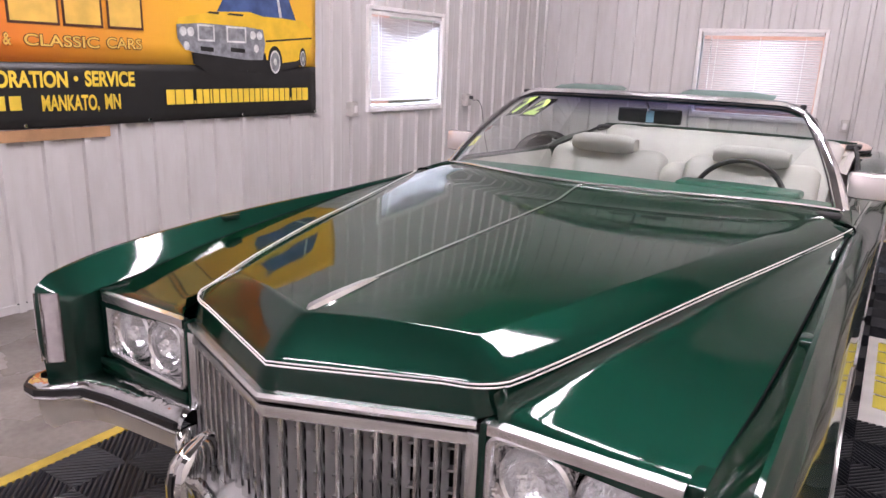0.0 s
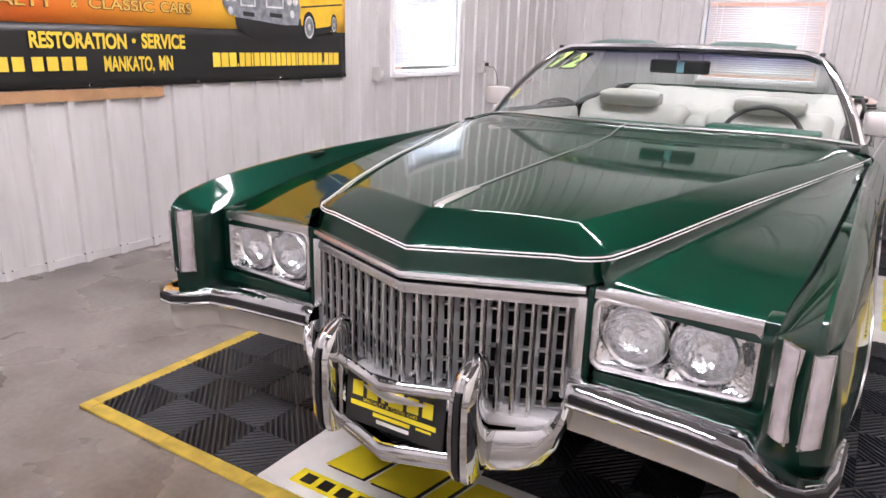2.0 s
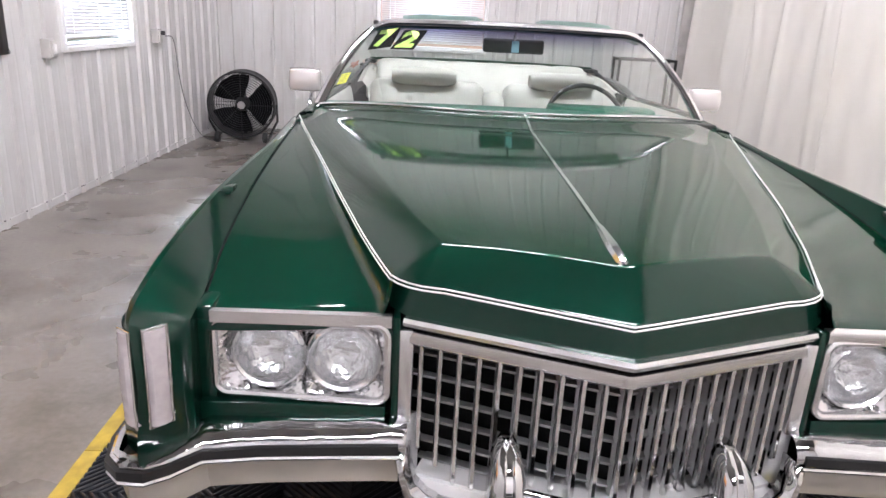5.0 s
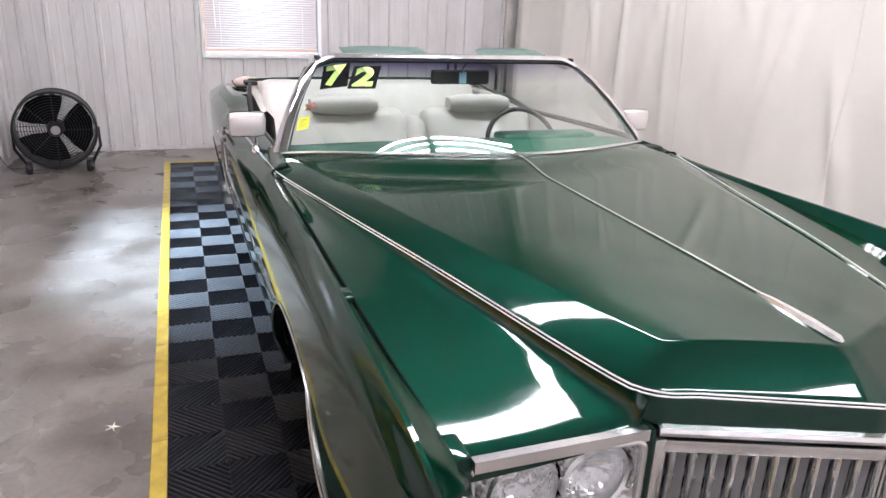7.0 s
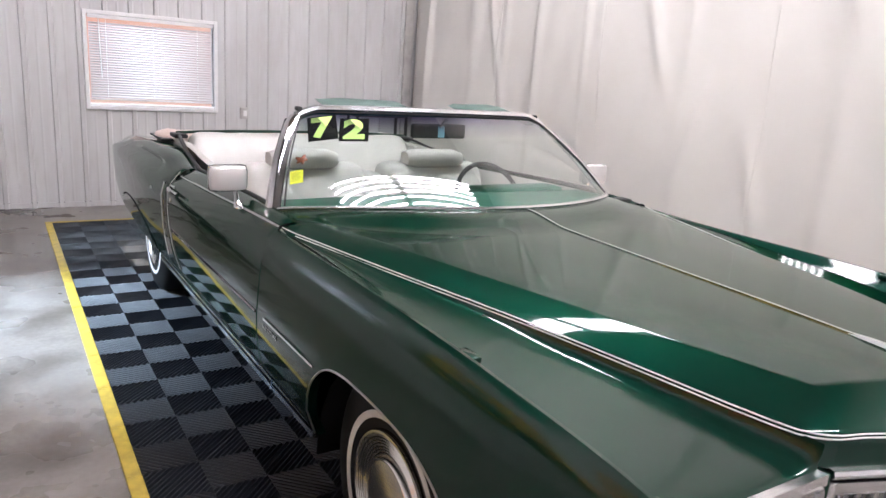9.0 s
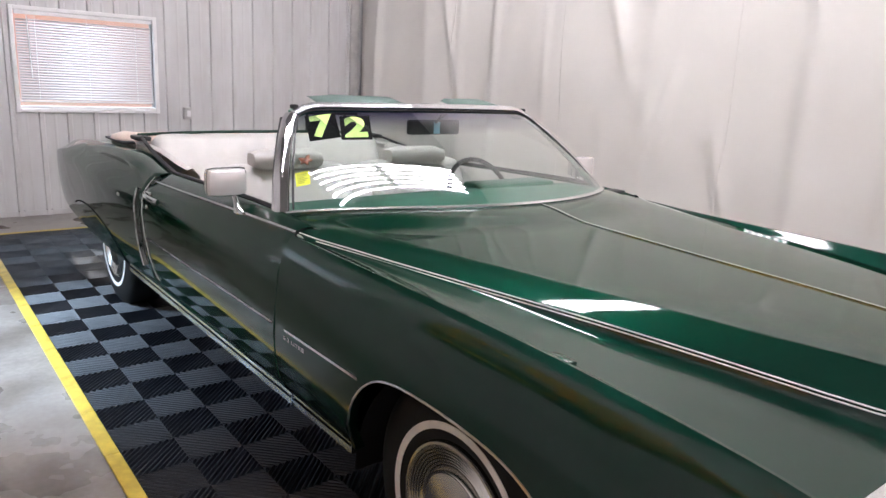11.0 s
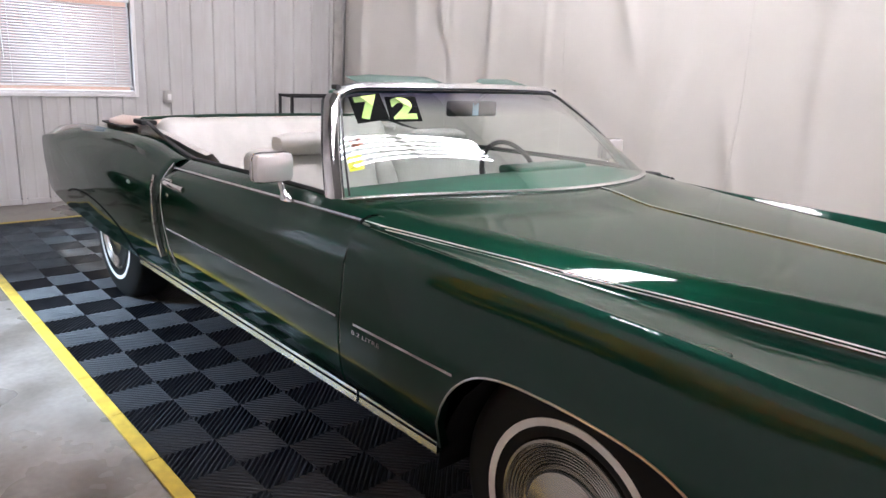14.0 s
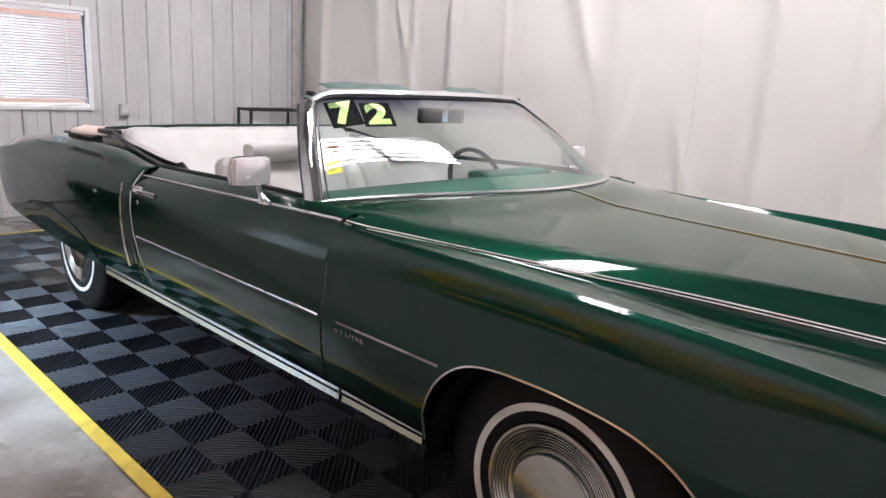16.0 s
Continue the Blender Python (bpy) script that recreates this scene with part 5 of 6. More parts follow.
edge = [ws(-0.972, v) for v in np.linspace(0.02, 0.93, 14)] + [ws(u, 0.968) for u in np.linspace(-0.955, 0.955, 45)] + [ws(0.972, v) for v in np.linspace(0.93, 0.02, 14)]
part("glass_seal", tube([p + Vector((0, -0.004, 0.002)) for p in edge], 0.0038, 6), BLACK, shield, "thin black glass seal")
# wiper cowl
bm = bmesh.new()
rows = []
for dy, dz in ((-0.012, -0.004), (0.05, -0.012), (0.12, -0.03)):
    rows.append([ws(u, 0) + Vector((0, dy, dz)) for u in us])
grid(bm, rows)
part("cowl", bm, DASH, car, "dark green cowl")
SEAM = [(0.74, 0.90), (0.80, 0.950), (0.862, 0.951), (0.885, 0.945), (0.902, 0.939)]
for s in (-1, 1):
    bm = bmesh.new()
    rows = []
    for x in np.linspace(0.74, 0.906, 10):
        p = ws_base(min(x, 0.852))
        far = Vector((x, p.y - 0.006 + 0.10 * max(0.0, x - 0.852) / 0.05, p.z - 0.008 - 0.25 * max(0.0, x - 0.852)))
        near = Vector((x, 1.86, spline(STR, 1.88)[1] + 0.022 * max(0.0, (0.89 - x) / 0.15) - 0.006))
        row = []
        for t in (0, 0.08, 0.16, 0.24, 0.32, 0.40, 0.50, 0.75, 1.0):
            q = near.lerp(far, t)
            k = min(1.0, max(0.0, (q.y - 1.86) / 0.075))
            q.z += max(0.0, lerp(SEAM, x) - q.z) * k * k * (3 - 2 * k)
            row.append((s * q.x, q.y, q.z))
        rows.append(row + [(s * x, 2.28, 0.945)])
    grid(bm, rows)
    part("cowl_corner", bm, PAINT, car, "dark green cowl side panel", thick=0.004)
bm = bmesh.new()
rounded_box(bm, 0.775, 0.865, 1.99, 2.06, 0.955, 0.972, 0.006, 2)
part("cowl_vent", bm, BLACK, car)

# decals on the glass
def glass_frame(u, v):
    o = ws(u, v)
    ax = (ws(u + 0.02, v) - ws(u - 0.02, v)).normalized()
    up = (ws(u, v + 0.02) - ws(u, v - 0.02)).normalized()
    n = ax.cross(up).normalized()
    up = n.cross(ax)
    m = Matrix((ax, up, n)).transposed().to_4x4()
    m.translation = o - n * 0.006
    return m


DECAL = plain("fluorescent_decal", (0.62, 0.88, 0.20), 0.5, var=0.04)
num = tagged(new("year_decal"), "yellow-green number decal on black patches on the windshield", "decal")
for ch, u in (("7", -0.895), ("2", -0.752)):
    m = glass_frame(u, 0.68)
    pb = part("patch", box_bm(-0.012, 0.108, -0.010, 0.150, -0.0008, 0.0004), DARK, num, smooth=False)
    pb.matrix_basis = m
    letters("digit", ch, 0.168, DECAL, num, m @ pose(0.004, 0.004, 0.0012), 0.0006, bold=0.008, width=0.088, height=0.138)
stk = tagged(finish("windshield_sticker", box_bm(0, 0.052, -0.066, 0, -0.0005, 0.0005), plain("yellow_sticker_paper", (0.85, 0.80, 0.05), 0.6), smooth=False), "yellow printed sticker on the windshield", "sticker")
stk.matrix_basis = glass_frame(-0.965, 0.375)
for i in range(6):
    part("print_line", box_bm(0.006, 0.044 - 0.006 * (i % 3), -0.014 - i * 0.008, -0.012 - i * 0.008, 0.0006, 0.001), SIGN_BLACK, stk, smooth=False)
bm = bmesh.new()
n = 22
cen = bm.verts.new((0, 0, 0.002))
ring = []
for i in range(n):
    a = 2 * math.pi * i / n
    r = 0.030 * (0.72 + 0.28 * math.cos(a * 5 + 0.5)) * (1.15 if math.sin(a) > 0 else 0.85)
    ring.append(bm.verts.new((r * math.cos(a), r * math.sin(a), 0.001)))
for i in range(n):
    bm.faces.new((cen, ring[i], ring[(i + 1) % n]))
lf = tagged(finish("leaf_decal", bm, plain("rust_red_decal", (0.25, 0.07, 0.035), 0.5, var=0.5, scale=60), thick=0.001), "rust-red leaf-shaped decal on the windshield", "decal")
lf.matrix_basis = glass_frame(-0.925, 0.475)

# rear-view mirror
rvm = new("rear_view_mirror")
rvm.parent = car
tagged(rvm, "black rear-view mirror on a stalk")
bm = bmesh.new()
rounded_box(bm, -0.145, 0.145, -0.014, 0.014, -0.033, 0.033, 0.012, 3)
for v in bm.verts:
    v.co += Vector((0.02, 2.445, 1.238))
part("mirror_shell", bm, BLACK, rvm)
part("mirror_glass", box_bm(-0.115, 0.155, 2.4595, 2.4605, 1.212, 1.264), CHROME, rvm, smooth=False)
part("stalk", tube([(0.02, 2.44, 1.25), (0.02, 2.40, 1.285), (0.02, 2.36, 1.31)], 0.007, 6, up=(0, 1, 0)), CHROME, rvm)
part("mirror_sticker", box_bm(0.01, 0.045, 2.4295, 2.4305, 1.21, 1.262), plain("pale_blue_paper", (0.35, 0.62, 0.75), 0.5), rvm, smooth=False)

# door mirrors
for s in (-1, 1):
    mir = new("door_mirror")
    mir.parent = car
    tagged(mir, "square chrome door mirror on a short foot")
    cx, cy, cz = s * (0.925 if s > 0 else 0.958), 2.335 if s > 0 else 2.42, 1.042
    bm = bmesh.new()
    rows = []
    for dy, sc in ((-0.030, 0.80), (-0.026, 0.93), (-0.012, 1.0), (0.020, 1.0), (0.026, 0.97), (0.026, 0.90), (0.018, 0.88)):
        row = []
        for i in range(24):
            a = 2 * math.pi * i / 24
            c, sn = math.cos(a), math.sin(a)
            q = (abs(c) ** 9 + abs(sn) ** 9) ** (-1 / 9)
            row.append((cx + 0.074 * sc * c * q, cy + dy, cz + 0.050 * sc * sn * q))
        rows.append(row)
    vs = grid(bm, rows, wrap=True)
    bm.faces.new(vs[0])
    part("mirror_shell", bm, SHELL, mir)
    part("mirror_glass", box_bm(cx - 0.064, cx + 0.064, cy + 0.019, cy + 0.022, cz - 0.043, cz + 0.043), CHROME, mir, smooth=False)
    rim = [(cx + 0.0752 * math.cos(a) * (abs(math.cos(a)) ** 9 + abs(math.sin(a)) ** 9) ** (-1 / 9), cy - 0.004, cz + 0.0512 * math.sin(a) * (abs(math.cos(a)) ** 9 + abs(math.sin(a)) ** 9) ** (-1 / 9)) for a in [k * math.pi / 16 for k in range(32)]]
    part("mirror_rim", tube(rim, 0.0032, 6, closed=True, up=(0, 1, 0)), CHROME, mir, "bright chrome rim")
    bm = bmesh.new()
    fy = cy - 0.025
    rows = []
    for z, y, w, d in ((0.932, fy - 0.025, 0.020, 0.038), (0.944, fy - 0.022, 0.017, 0.030), (0.960, fy + 0.0, 0.011, 0.014), (0.985, fy + 0.020, 0.009, 0.012), (1.0, cy, 0.010, 0.014)):
        rows.append([(cx - s * 0.03 + w * math.cos(k * math.pi / 5), y + d * math.sin(k * math.pi / 5), z) for k in range(10)])
    vs = grid(bm, rows, wrap=True)
    bm.faces.new(vs[0])
    bm.faces.new(vs[-1])
    part("mirror_foot", bm, CHROME, mir)

# ---------------------------------------------------------------- interior
cabin = new("cabin")
cabin.parent = car
tagged(cabin, "white leather cabin with dark green dash")
bm = bmesh.new()
rows = []
for y, z, w in ((1.86, 0.955, 0.72), (2.02, 0.962, 0.80), (2.20, 0.965, 0.835), (2.34, 0.960, 0.84), (2.385, 0.945, 0.84), (2.40, 0.91, 0.84), (2.37, 0.80, 0.84), (2.35, 0.66, 0.84)):
    rows.append([(x, y - (0.10 * (1 - (abs(x) / w) ** 2) if y < 2.1 else 0.0), z + 0.008 * (1 - (x / w) ** 2)) for x in np.linspace(-w, w, 21)])
grid(bm, rows)
part("dashboard", bm, DASH, cabin, "dark green padded dashboard", angle=50)
bm = bmesh.new()
rounded_box(bm, 0.20, 0.70, 2.30, 2.44, 0.945, 0.985, 0.018, 3)
part("instrument_hood", bm, DASH, cabin)
part("carpet", box_bm(-0.84, 0.84, 1.95, 4.3, 0.395, 0.42), CARPET, cabin, smooth=False)
part("firewall", box_bm(-0.84, 0.84, 1.90, 1.95, 0.40, 0.93), DARK, cabin, smooth=False)
for s in (-1, 1):
    bm = bmesh.new()
    rows = []
    for y in np.linspace(1.98, 3.32, 12):
        zt = spline(DOOR_TOP, y)
        rows.append([(s * a, y, b) for a, b in ((0.842, zt - 0.012), (0.832, zt - 0.03), (0.815, zt - 0.13), (0.775, zt - 0.16), (0.775, zt - 0.20), (0.82, zt - 0.24), (0.83, 0.44))])
    grid(bm, rows)
    part("door_panel", bm, LEATHER, cabin, "white leather door panel")
    bm = bmesh.new()
    rows = []
    for y in np.linspace(3.32, 4.25, 10):
        zt = spline(QUARTER_TOP, y)
        rows.append([(s * a, y, b) for a, b in ((0.800, zt + 0.012), (0.770, zt + 0.02), (0.735, zt - 0.02), (0.725, zt - 0.15), (0.72, 0.45))])
    grid(bm, rows)
    part("rear_side_panel", bm, LEATHER, cabin, "white leather rear side panel")


def cushion(x0, x1, pts, pleats, r=0.03):
    """A padded slab: pts give (y, z) of its outline in side view; seams every so often across."""
    bm = bmesh.new()
    rows = []
    n = 8 * pleats
    for i in range(n + 1):
        f = i / n
        x = x0 + (x1 - x0) * f
        puff = 0.007 * abs(math.sin(math.pi * f * pleats)) ** 0.5
        edge = min(f, 1 - f) * (x1 - x0)
        shrink = 0.0 if edge > 0.05 else r * (1 - edge / 0.05) ** 2
        cy = sum(p[0] for p in pts) / len(pts)
        cz = sum(p[1] for p in pts) / len(pts)
        row = []
        for y, z in pts:
            d = Vector((0, y - cy, z - cz))
            l = d.length
            row.append((x, cy + d.y * (1 + (puff - shrink) / l), cz + d.z * (1 + (puff - shrink) / l)))
        rows.append(row)
    vs = grid(bm, rows, wrap=True)
    bm.faces.new(vs[0])
    bm.faces.new(vs[-1])
    return bm


seat = new("front_seat")
seat.parent = car
tagged(seat, "white leather front bench seat with two headrests")
for x0, x1 in ((-0.70, -0.06), (0.06, 0.70)):
    part("seat_back", cushion(x0, x1, [(2.93, 0.60), (2.90, 0.70), (2.98, 0.86), (3.03, 0.965), (3.06, 0.995), (3.12, 1.0), (3.17, 0.985), (3.17, 0.90), (3.14, 0.60)], 4), LEATHER, seat, angle=60)
    part("seat_cushion", cushion(x0, x1, [(2.45, 0.52), (2.44, 0.60), (2.48, 0.66), (2.7, 0.67), (2.95, 0.62), (2.98, 0.50)], 4), LEATHER, seat, angle=60)
    h0 = -0.578 if x0 < 0 else 0.20
    part("headrest", cushion(h0, h0 + 0.36, [(3.035, 0.988), (3.015, 1.002), (3.015, 1.045), (3.030, 1.068), (3.08, 1.074), (3.12, 1.064), (3.13, 1.03), (3.12, 0.990)], 1, 0.012), LEATHER, seat, "white leather headrest", angle=60)
    for dx in (0.12, 0.24):
        part("headrest_post", tube([(h0 + dx, 3.08, 0.97), (h0 + dx, 3.08, 1.03)], 0.007, 6, up=(0, 1, 0)), CHROME, seat)
part("armrest", cushion(-0.06, 0.06, [(2.93, 0.60), (2.92, 0.72), (3.0, 0.90), (3.05, 0.95), (3.14, 0.95), (3.14, 0.60)], 1), LEATHER, seat, angle=60)
rear = new("rear_seat")
rear.parent = car
tagged(rear, "white leather rear bench seat")
part("seat_back", cushion(-0.73, 0.73, [(3.80, 0.55), (3.78, 0.62), (3.93, 0.88), (4.00, 1.02), (4.03, 1.048), (4.09, 1.052), (4.14, 1.03), (4.12, 0.55)], 6), LEATHER, rear, angle=60)
part("seat_cushion", cushion(-0.70, 0.70, [(3.35, 0.48), (3.33, 0.60), (3.40, 0.66), (3.6, 0.66), (3.83, 0.60), (3.85, 0.46)], 6), LEATHER, rear, angle=60)

# folded top with its boot
top = new("folded_top")
top.parent = car
tagged(top, "folded convertible top under a pale cloth boot")
bm = bmesh.new()
rows = []
for x in np.linspace(-0.80, 0.80, 27):
    e = (abs(x) / 0.80) ** 4
    y0 = 4.16 + 0.02 * (1 - e)
    rows.append([(x, y0 + dy, 0.93 + (dz - 0.93) * (1 - 0.25 * e) + 0.006 * math.sin(x * 17 + dy * 9)) for dy, dz in ((0.0, 0.97), (-0.01, 1.01), (0.02, 1.034), (0.10, 1.040), (0.25, 1.036), (0.42, 1.022), (0.54, 0.985), (0.58, 0.94))])
grid(bm, rows)
part("boot_cover", bm, BOOT, top, "pale pinkish cloth boot", angle=60)
part("well_rail", tube([(x, 4.15 + 0.02 * (1 - (x / 0.8) ** 2), 1.060 - 0.014 * (abs(x) / 0.8) ** 3) for x in np.linspace(-0.79, 0.79, 21)], 0.009, 8), CARPET, top, "dark green well rail")
for s in (-1, 1):
    bm = bmesh.new()
    tabl = [(0, 0.775, 4.18, 1.045), (1, 0.795, 4.02, 1.030), (2, 0.812, 3.86, 1.006), (3, 0.828, 3.70, 0.985), (4, 0.838, 3.52, 0.960), (5, 0.848, 3.34, 0.944)]
    sweep(bm, [(s * p[0], p[1], p[2]) for p in [spline(tabl, i / 4) for i in range(21)]], ring_profile(0.012, 8, 0.008))
    part("well_seal", bm, BLACK, top, "black rear-window seal")
    bm = bmesh.new()
    rounded_box(bm, min(s * 0.74, s * 0.82), max(s * 0.74, s * 0.82), 4.06, 4.20, 1.020, 1.045, 0.008, 2)
    part("hinge_cover", bm, BLACK, top)
    bm = bmesh.new()
    rows = []
    for x, w in ((0.60, 0.3), (0.63, 0.8), (0.70, 1.0), (0.78, 1.0), (0.84, 0.8), (0.865, 0.3)):
        rows.append([(s * x, 4.40 + 0.165 * w * math.cos(k * math.pi / 6), 1.004 + (0.036 + 0.006 * math.sin(x * 40 + k)) * w * math.sin(k * math.pi / 6)) for k in range(12)])
    vs = grid(bm, rows, wrap=True)
    bm.faces.new(vs[0])
    bm.faces.new(vs[-1])
    part("boot_corner", bm, BOOT, top, "bunched pinkish cloth corner", angle=70)
    bm = bmesh.new()
    rounded_box(bm, min(s * 0.70, s * 0.868), max(s * 0.70, s * 0.868), 4.20, 4.57, 0.990, 1.002, 0.004, 2)
    part("hinge_plate", bm, BLACK, top)
    part("quarter_trim", box_bm(min(s * 0.735, s * 0.795), max(s * 0.735, s * 0.795), 3.9, 4.2, 0.80, 1.0), LEATHER, top, smooth=False, bevel=0.01)

# steering wheel
steer = new("steering_wheel")
steer.parent = car
tagged(steer, "dark green steering wheel with chrome hub")
m = pose(0.42, 2.545, 0.885, 62, 0, 0)
n = 40
bm = tube([(0.195 * math.cos(2 * math.pi * i / n), 0.195 * math.sin(2 * math.pi * i / n), 0) for i in range(n)], 0.012, 8, closed=True)
part("rim", bm, BLACK, steer)
bm = bmesh.new()
rounded_box(bm, -0.17, 0.17, -0.025, 0.03, -0.035, -0.01, 0.01, 2)
part("spoke", bm, DASH, steer)
bm = bmesh.new()
rounded_box(bm, -0.06, 0.06, -0.04, 0.04, -0.03, 0.004, 0.012, 2)
part("hub", bm, CHROME, steer)
part("column", tube([(0, 0, -0.03), (0, 0, -0.26)], 0.035, 12, up=(0, 1, 0)), DASH, steer)
steer.matrix_basis = m

# ---------------------------------------------------------------- fan
fan = thing("drum_fan", "large black drum fan on wheels in the corner", "fan", (-2.30, 6.50, 0.0), rz=6)
n = 48
FZ, FR = 0.375, 0.335
part("drum", lathe([(FR - 0.012, -0.15), (FR, -0.15), (FR + 0.008, -0.14), (FR, -0.12), (FR, 0.12), (FR + 0.008, 0.14), (FR, 0.15), (FR - 0.012, 0.15), (FR - 0.012, -0.15)], "y", n, (0, 0, FZ)), BLACK, fan, "black steel drum")
for yy in (-0.135, 0.135):
    guard = new("guard")
    guard.parent = fan
    for r in np.linspace(0.06, FR - 0.02, 12):
        part("wire_ring", tube([(r * math.cos(2 * math.pi * i / 40), yy, FZ + r * math.sin(2 * math.pi * i / 40)) for i in range(40)], 0.0022, 4, True, (0, 1, 0)), BLACK, guard)
    for k in range(8):
        a = 2 * math.pi * k / 8
        part("wire_spoke", tube([(0.05 * math.cos(a), yy, FZ + 0.05 * math.sin(a)), ((FR - 0.01) * math.cos(a), yy, FZ + (FR - 0.01) * math.sin(a))], 0.003, 5, up=(0, 1, 0)), BLACK, guard)
    part("guard_badge", lathe([(0.0, yy - 0.008), (0.035, yy - 0.006), (0.04, yy + 0.004)] if yy < 0 else [(0.0, yy + 0.008), (0.035, yy + 0.006), (0.04, yy - 0.004)], "y", 20, (0, 0, FZ)), BRUSHED, guard, "round pale badge")
for k in range(3):
    bm = bmesh.new()
    rows = []
    for r in (0.05, 0.12, 0.2, 0.28, 0.31):
        w = 0.55 + 0.30 * math.sin(r / 0.31 * 2.2)
        rows.append([(r * math.cos(2.094 * k + t * w), 0.05 * t, FZ + r * math.sin(2.094 * k + t * w)) for t in (-1, -0.3, 0.3, 1)])
    grid(bm, rows)
    part("blade", bm, DARK, fan, thick=0.003)
part("motor", lathe([(0.0, -0.06), (0.06, -0.06), (0.075, -0.03), (0.075, 0.08), (0.0, 0.1)], "y", 20, (0, 0, FZ)), BLACK, fan)
part("motor_bracket", box_bm(-0.02, 0.02, 0.09, 0.12, FZ - FR + 0.01, FZ + FR - 0.01), BLACK, fan, smooth=False)
for s in (-1, 1):
    part("stand", tube([(s * 0.345, 0, FZ), (s * 0.35, 0.0, 0.2), (s * 0.27, 0.0, 0.05), (s * 0.27, -0.2, 0.03), (s * 0.27, 0.2, 0.03)], 0.013, 8, up=(0.1, 1, 0.2)), BLACK, fan)
    wl = part("caster", lathe([(0.0, -0.025), (0.045, -0.025), (0.055, -0.015), (0.055, 0.015), (0.045, 0.025), (0.0, 0.025)], "x", 24, (s * 0.24, -0.19, 0.055)), BLACK, fan)
    part("caster_hub", lathe([(0.0, -0.03), (0.02, -0.03), (0.02, 0.03), (0.0, 0.03)], "x", 16, (s * 0.24, -0.19, 0.055)), CHROME, wl)

# ---------------------------------------------------------------- black steel rack
rack = thing("steel_rack", "black square-tube steel rack behind the car", "rack", (1.72, 6.9, 0.0))
for x in (0.0, 0.62):
    for y in (0.0, 0.25):
        part("upright", box_bm(x - 0.013, x + 0.013, y - 0.013, y + 0.013, 0.0, 1.01), BLACK, rack, smooth=False, bevel=0.002)
for z in (0.995, 0.12):
    for y in (0.0, 0.25):
        part("rail", box_bm(0.013, 0.607, y - 0.012, y + 0.012, z - 0.013, z + 0.013), BLACK, rack, smooth=False, bevel=0.002)
    for x in (0.0, 0.62):
        part("rail", box_bm(x - 0.012, x + 0.012, 0.013, 0.237, z - 0.013, z + 0.013), BLACK, rack, smooth=False, bevel=0.002)

# ---------------------------------------------------------------- banner on the wall
ban = thing("wall_banner", "orange and black printed vinyl banner pinned to the wall", "banner")
ban.matrix_basis = WALL_LEFT @ pose(0, -0.026, 0)


def banner_material():
    m, nodes, links, p = shader("orange_banner_vinyl")
    tc = nodes.new("ShaderNodeTexCoord")
    sx = nodes.new("ShaderNodeSeparateXYZ")
    mr = nodes.new("ShaderNodeMapRange")
    mr.inputs["From Min"].default_value, mr.inputs["From Max"].default_value = 0.9, 2.3
    rp = nodes.new("ShaderNodeValToRGB")
    rp.color_ramp.elements[0].color, rp.color_ramp.elements[1].color = (0.80, 0.17, 0.025, 1), (0.83, 0.46, 0.035, 1)
    links.new(tc.outputs["Object"], sx.inputs[0])
    links.new(sx.outputs["X"], mr.inputs["Value"])
    links.new(mr.outputs[0], rp.inputs[0])
    links.new(rp.outputs[0], p.inputs["Base Color"])
    p.inputs["Roughness"].default_value = 0.35
    _, f = noise_col(nodes, links, 3.0, (0, 0, 0), (1, 1, 1))
    bump(nodes, links, p, f, 0.1, 0.03)
    return m


ORANGE = banner_material()
GOLD = plain("gold_print", (0.80, 0.50, 0.10), 0.35, var=0.1)
BROWN = plain("dark_brown_print", (0.10, 0.035, 0.015), 0.4)
TEXT_Y = plain("yellow_print", (0.85, 0.60, 0.06), 0.4, var=0.04)
BU0, BU1, BZ0, BZT = -0.45, 3.388, 1.014, 2.22


def banner_sheet(z0, z1, mat, name):
    bm = bmesh.new()
    rows = []
    for z in np.linspace(z0, z1, 8):
        rows.append([(u, 0.004 * math.sin(u * 5 + z * 3) - 0.004, z) for u in np.linspace(BU0, BU1, 60)])
    grid(bm, rows)
    return part(name, bm, mat, ban, thick=0.0015)


banner_sheet(1.362, BZT, ORANGE, "orange_field")
banner_sheet(BZ0, 1.362, SIGN_BLACK, "black_field")


def print_on(text, u, z, mat, wide, high, bold=0.0, lift=0.0):
    return letters("print", text, 0.1, mat, ban, pose(u, -0.012 - lift, z, 90, 0.5, 0), 0.0006, bold=bold, width=wide, height=high)


def bars(spans, z0, z1, mat, lift=0.0, lean=0.0):
    for a, b in spans:
        bm = bmesh.new()
        dz = 0.0
        y0, y1 = -0.0115 - lift, -0.0105 - lift
        v = [bm.verts.new(p) for p in ((a, y0, z0 + dz), (b, y0, z0 + dz), (b + lean, y0, z1 + dz), (a + lean, y0, z1 + dz), (a, y1, z0 + dz), (b, y1, z0 + dz), (b + lean, y1, z1 + dz), (a + lean, y1, z1 + dz))]
        for q in ((0, 1, 2, 3), (7, 6, 5, 4), (0, 4, 5, 1), (1, 5, 6, 2), (2, 6, 7, 3), (3, 7, 4, 0)):
            bm.faces.new([v[i] for i in q])
        part("print_bar", bm, mat, ban, smooth=False)


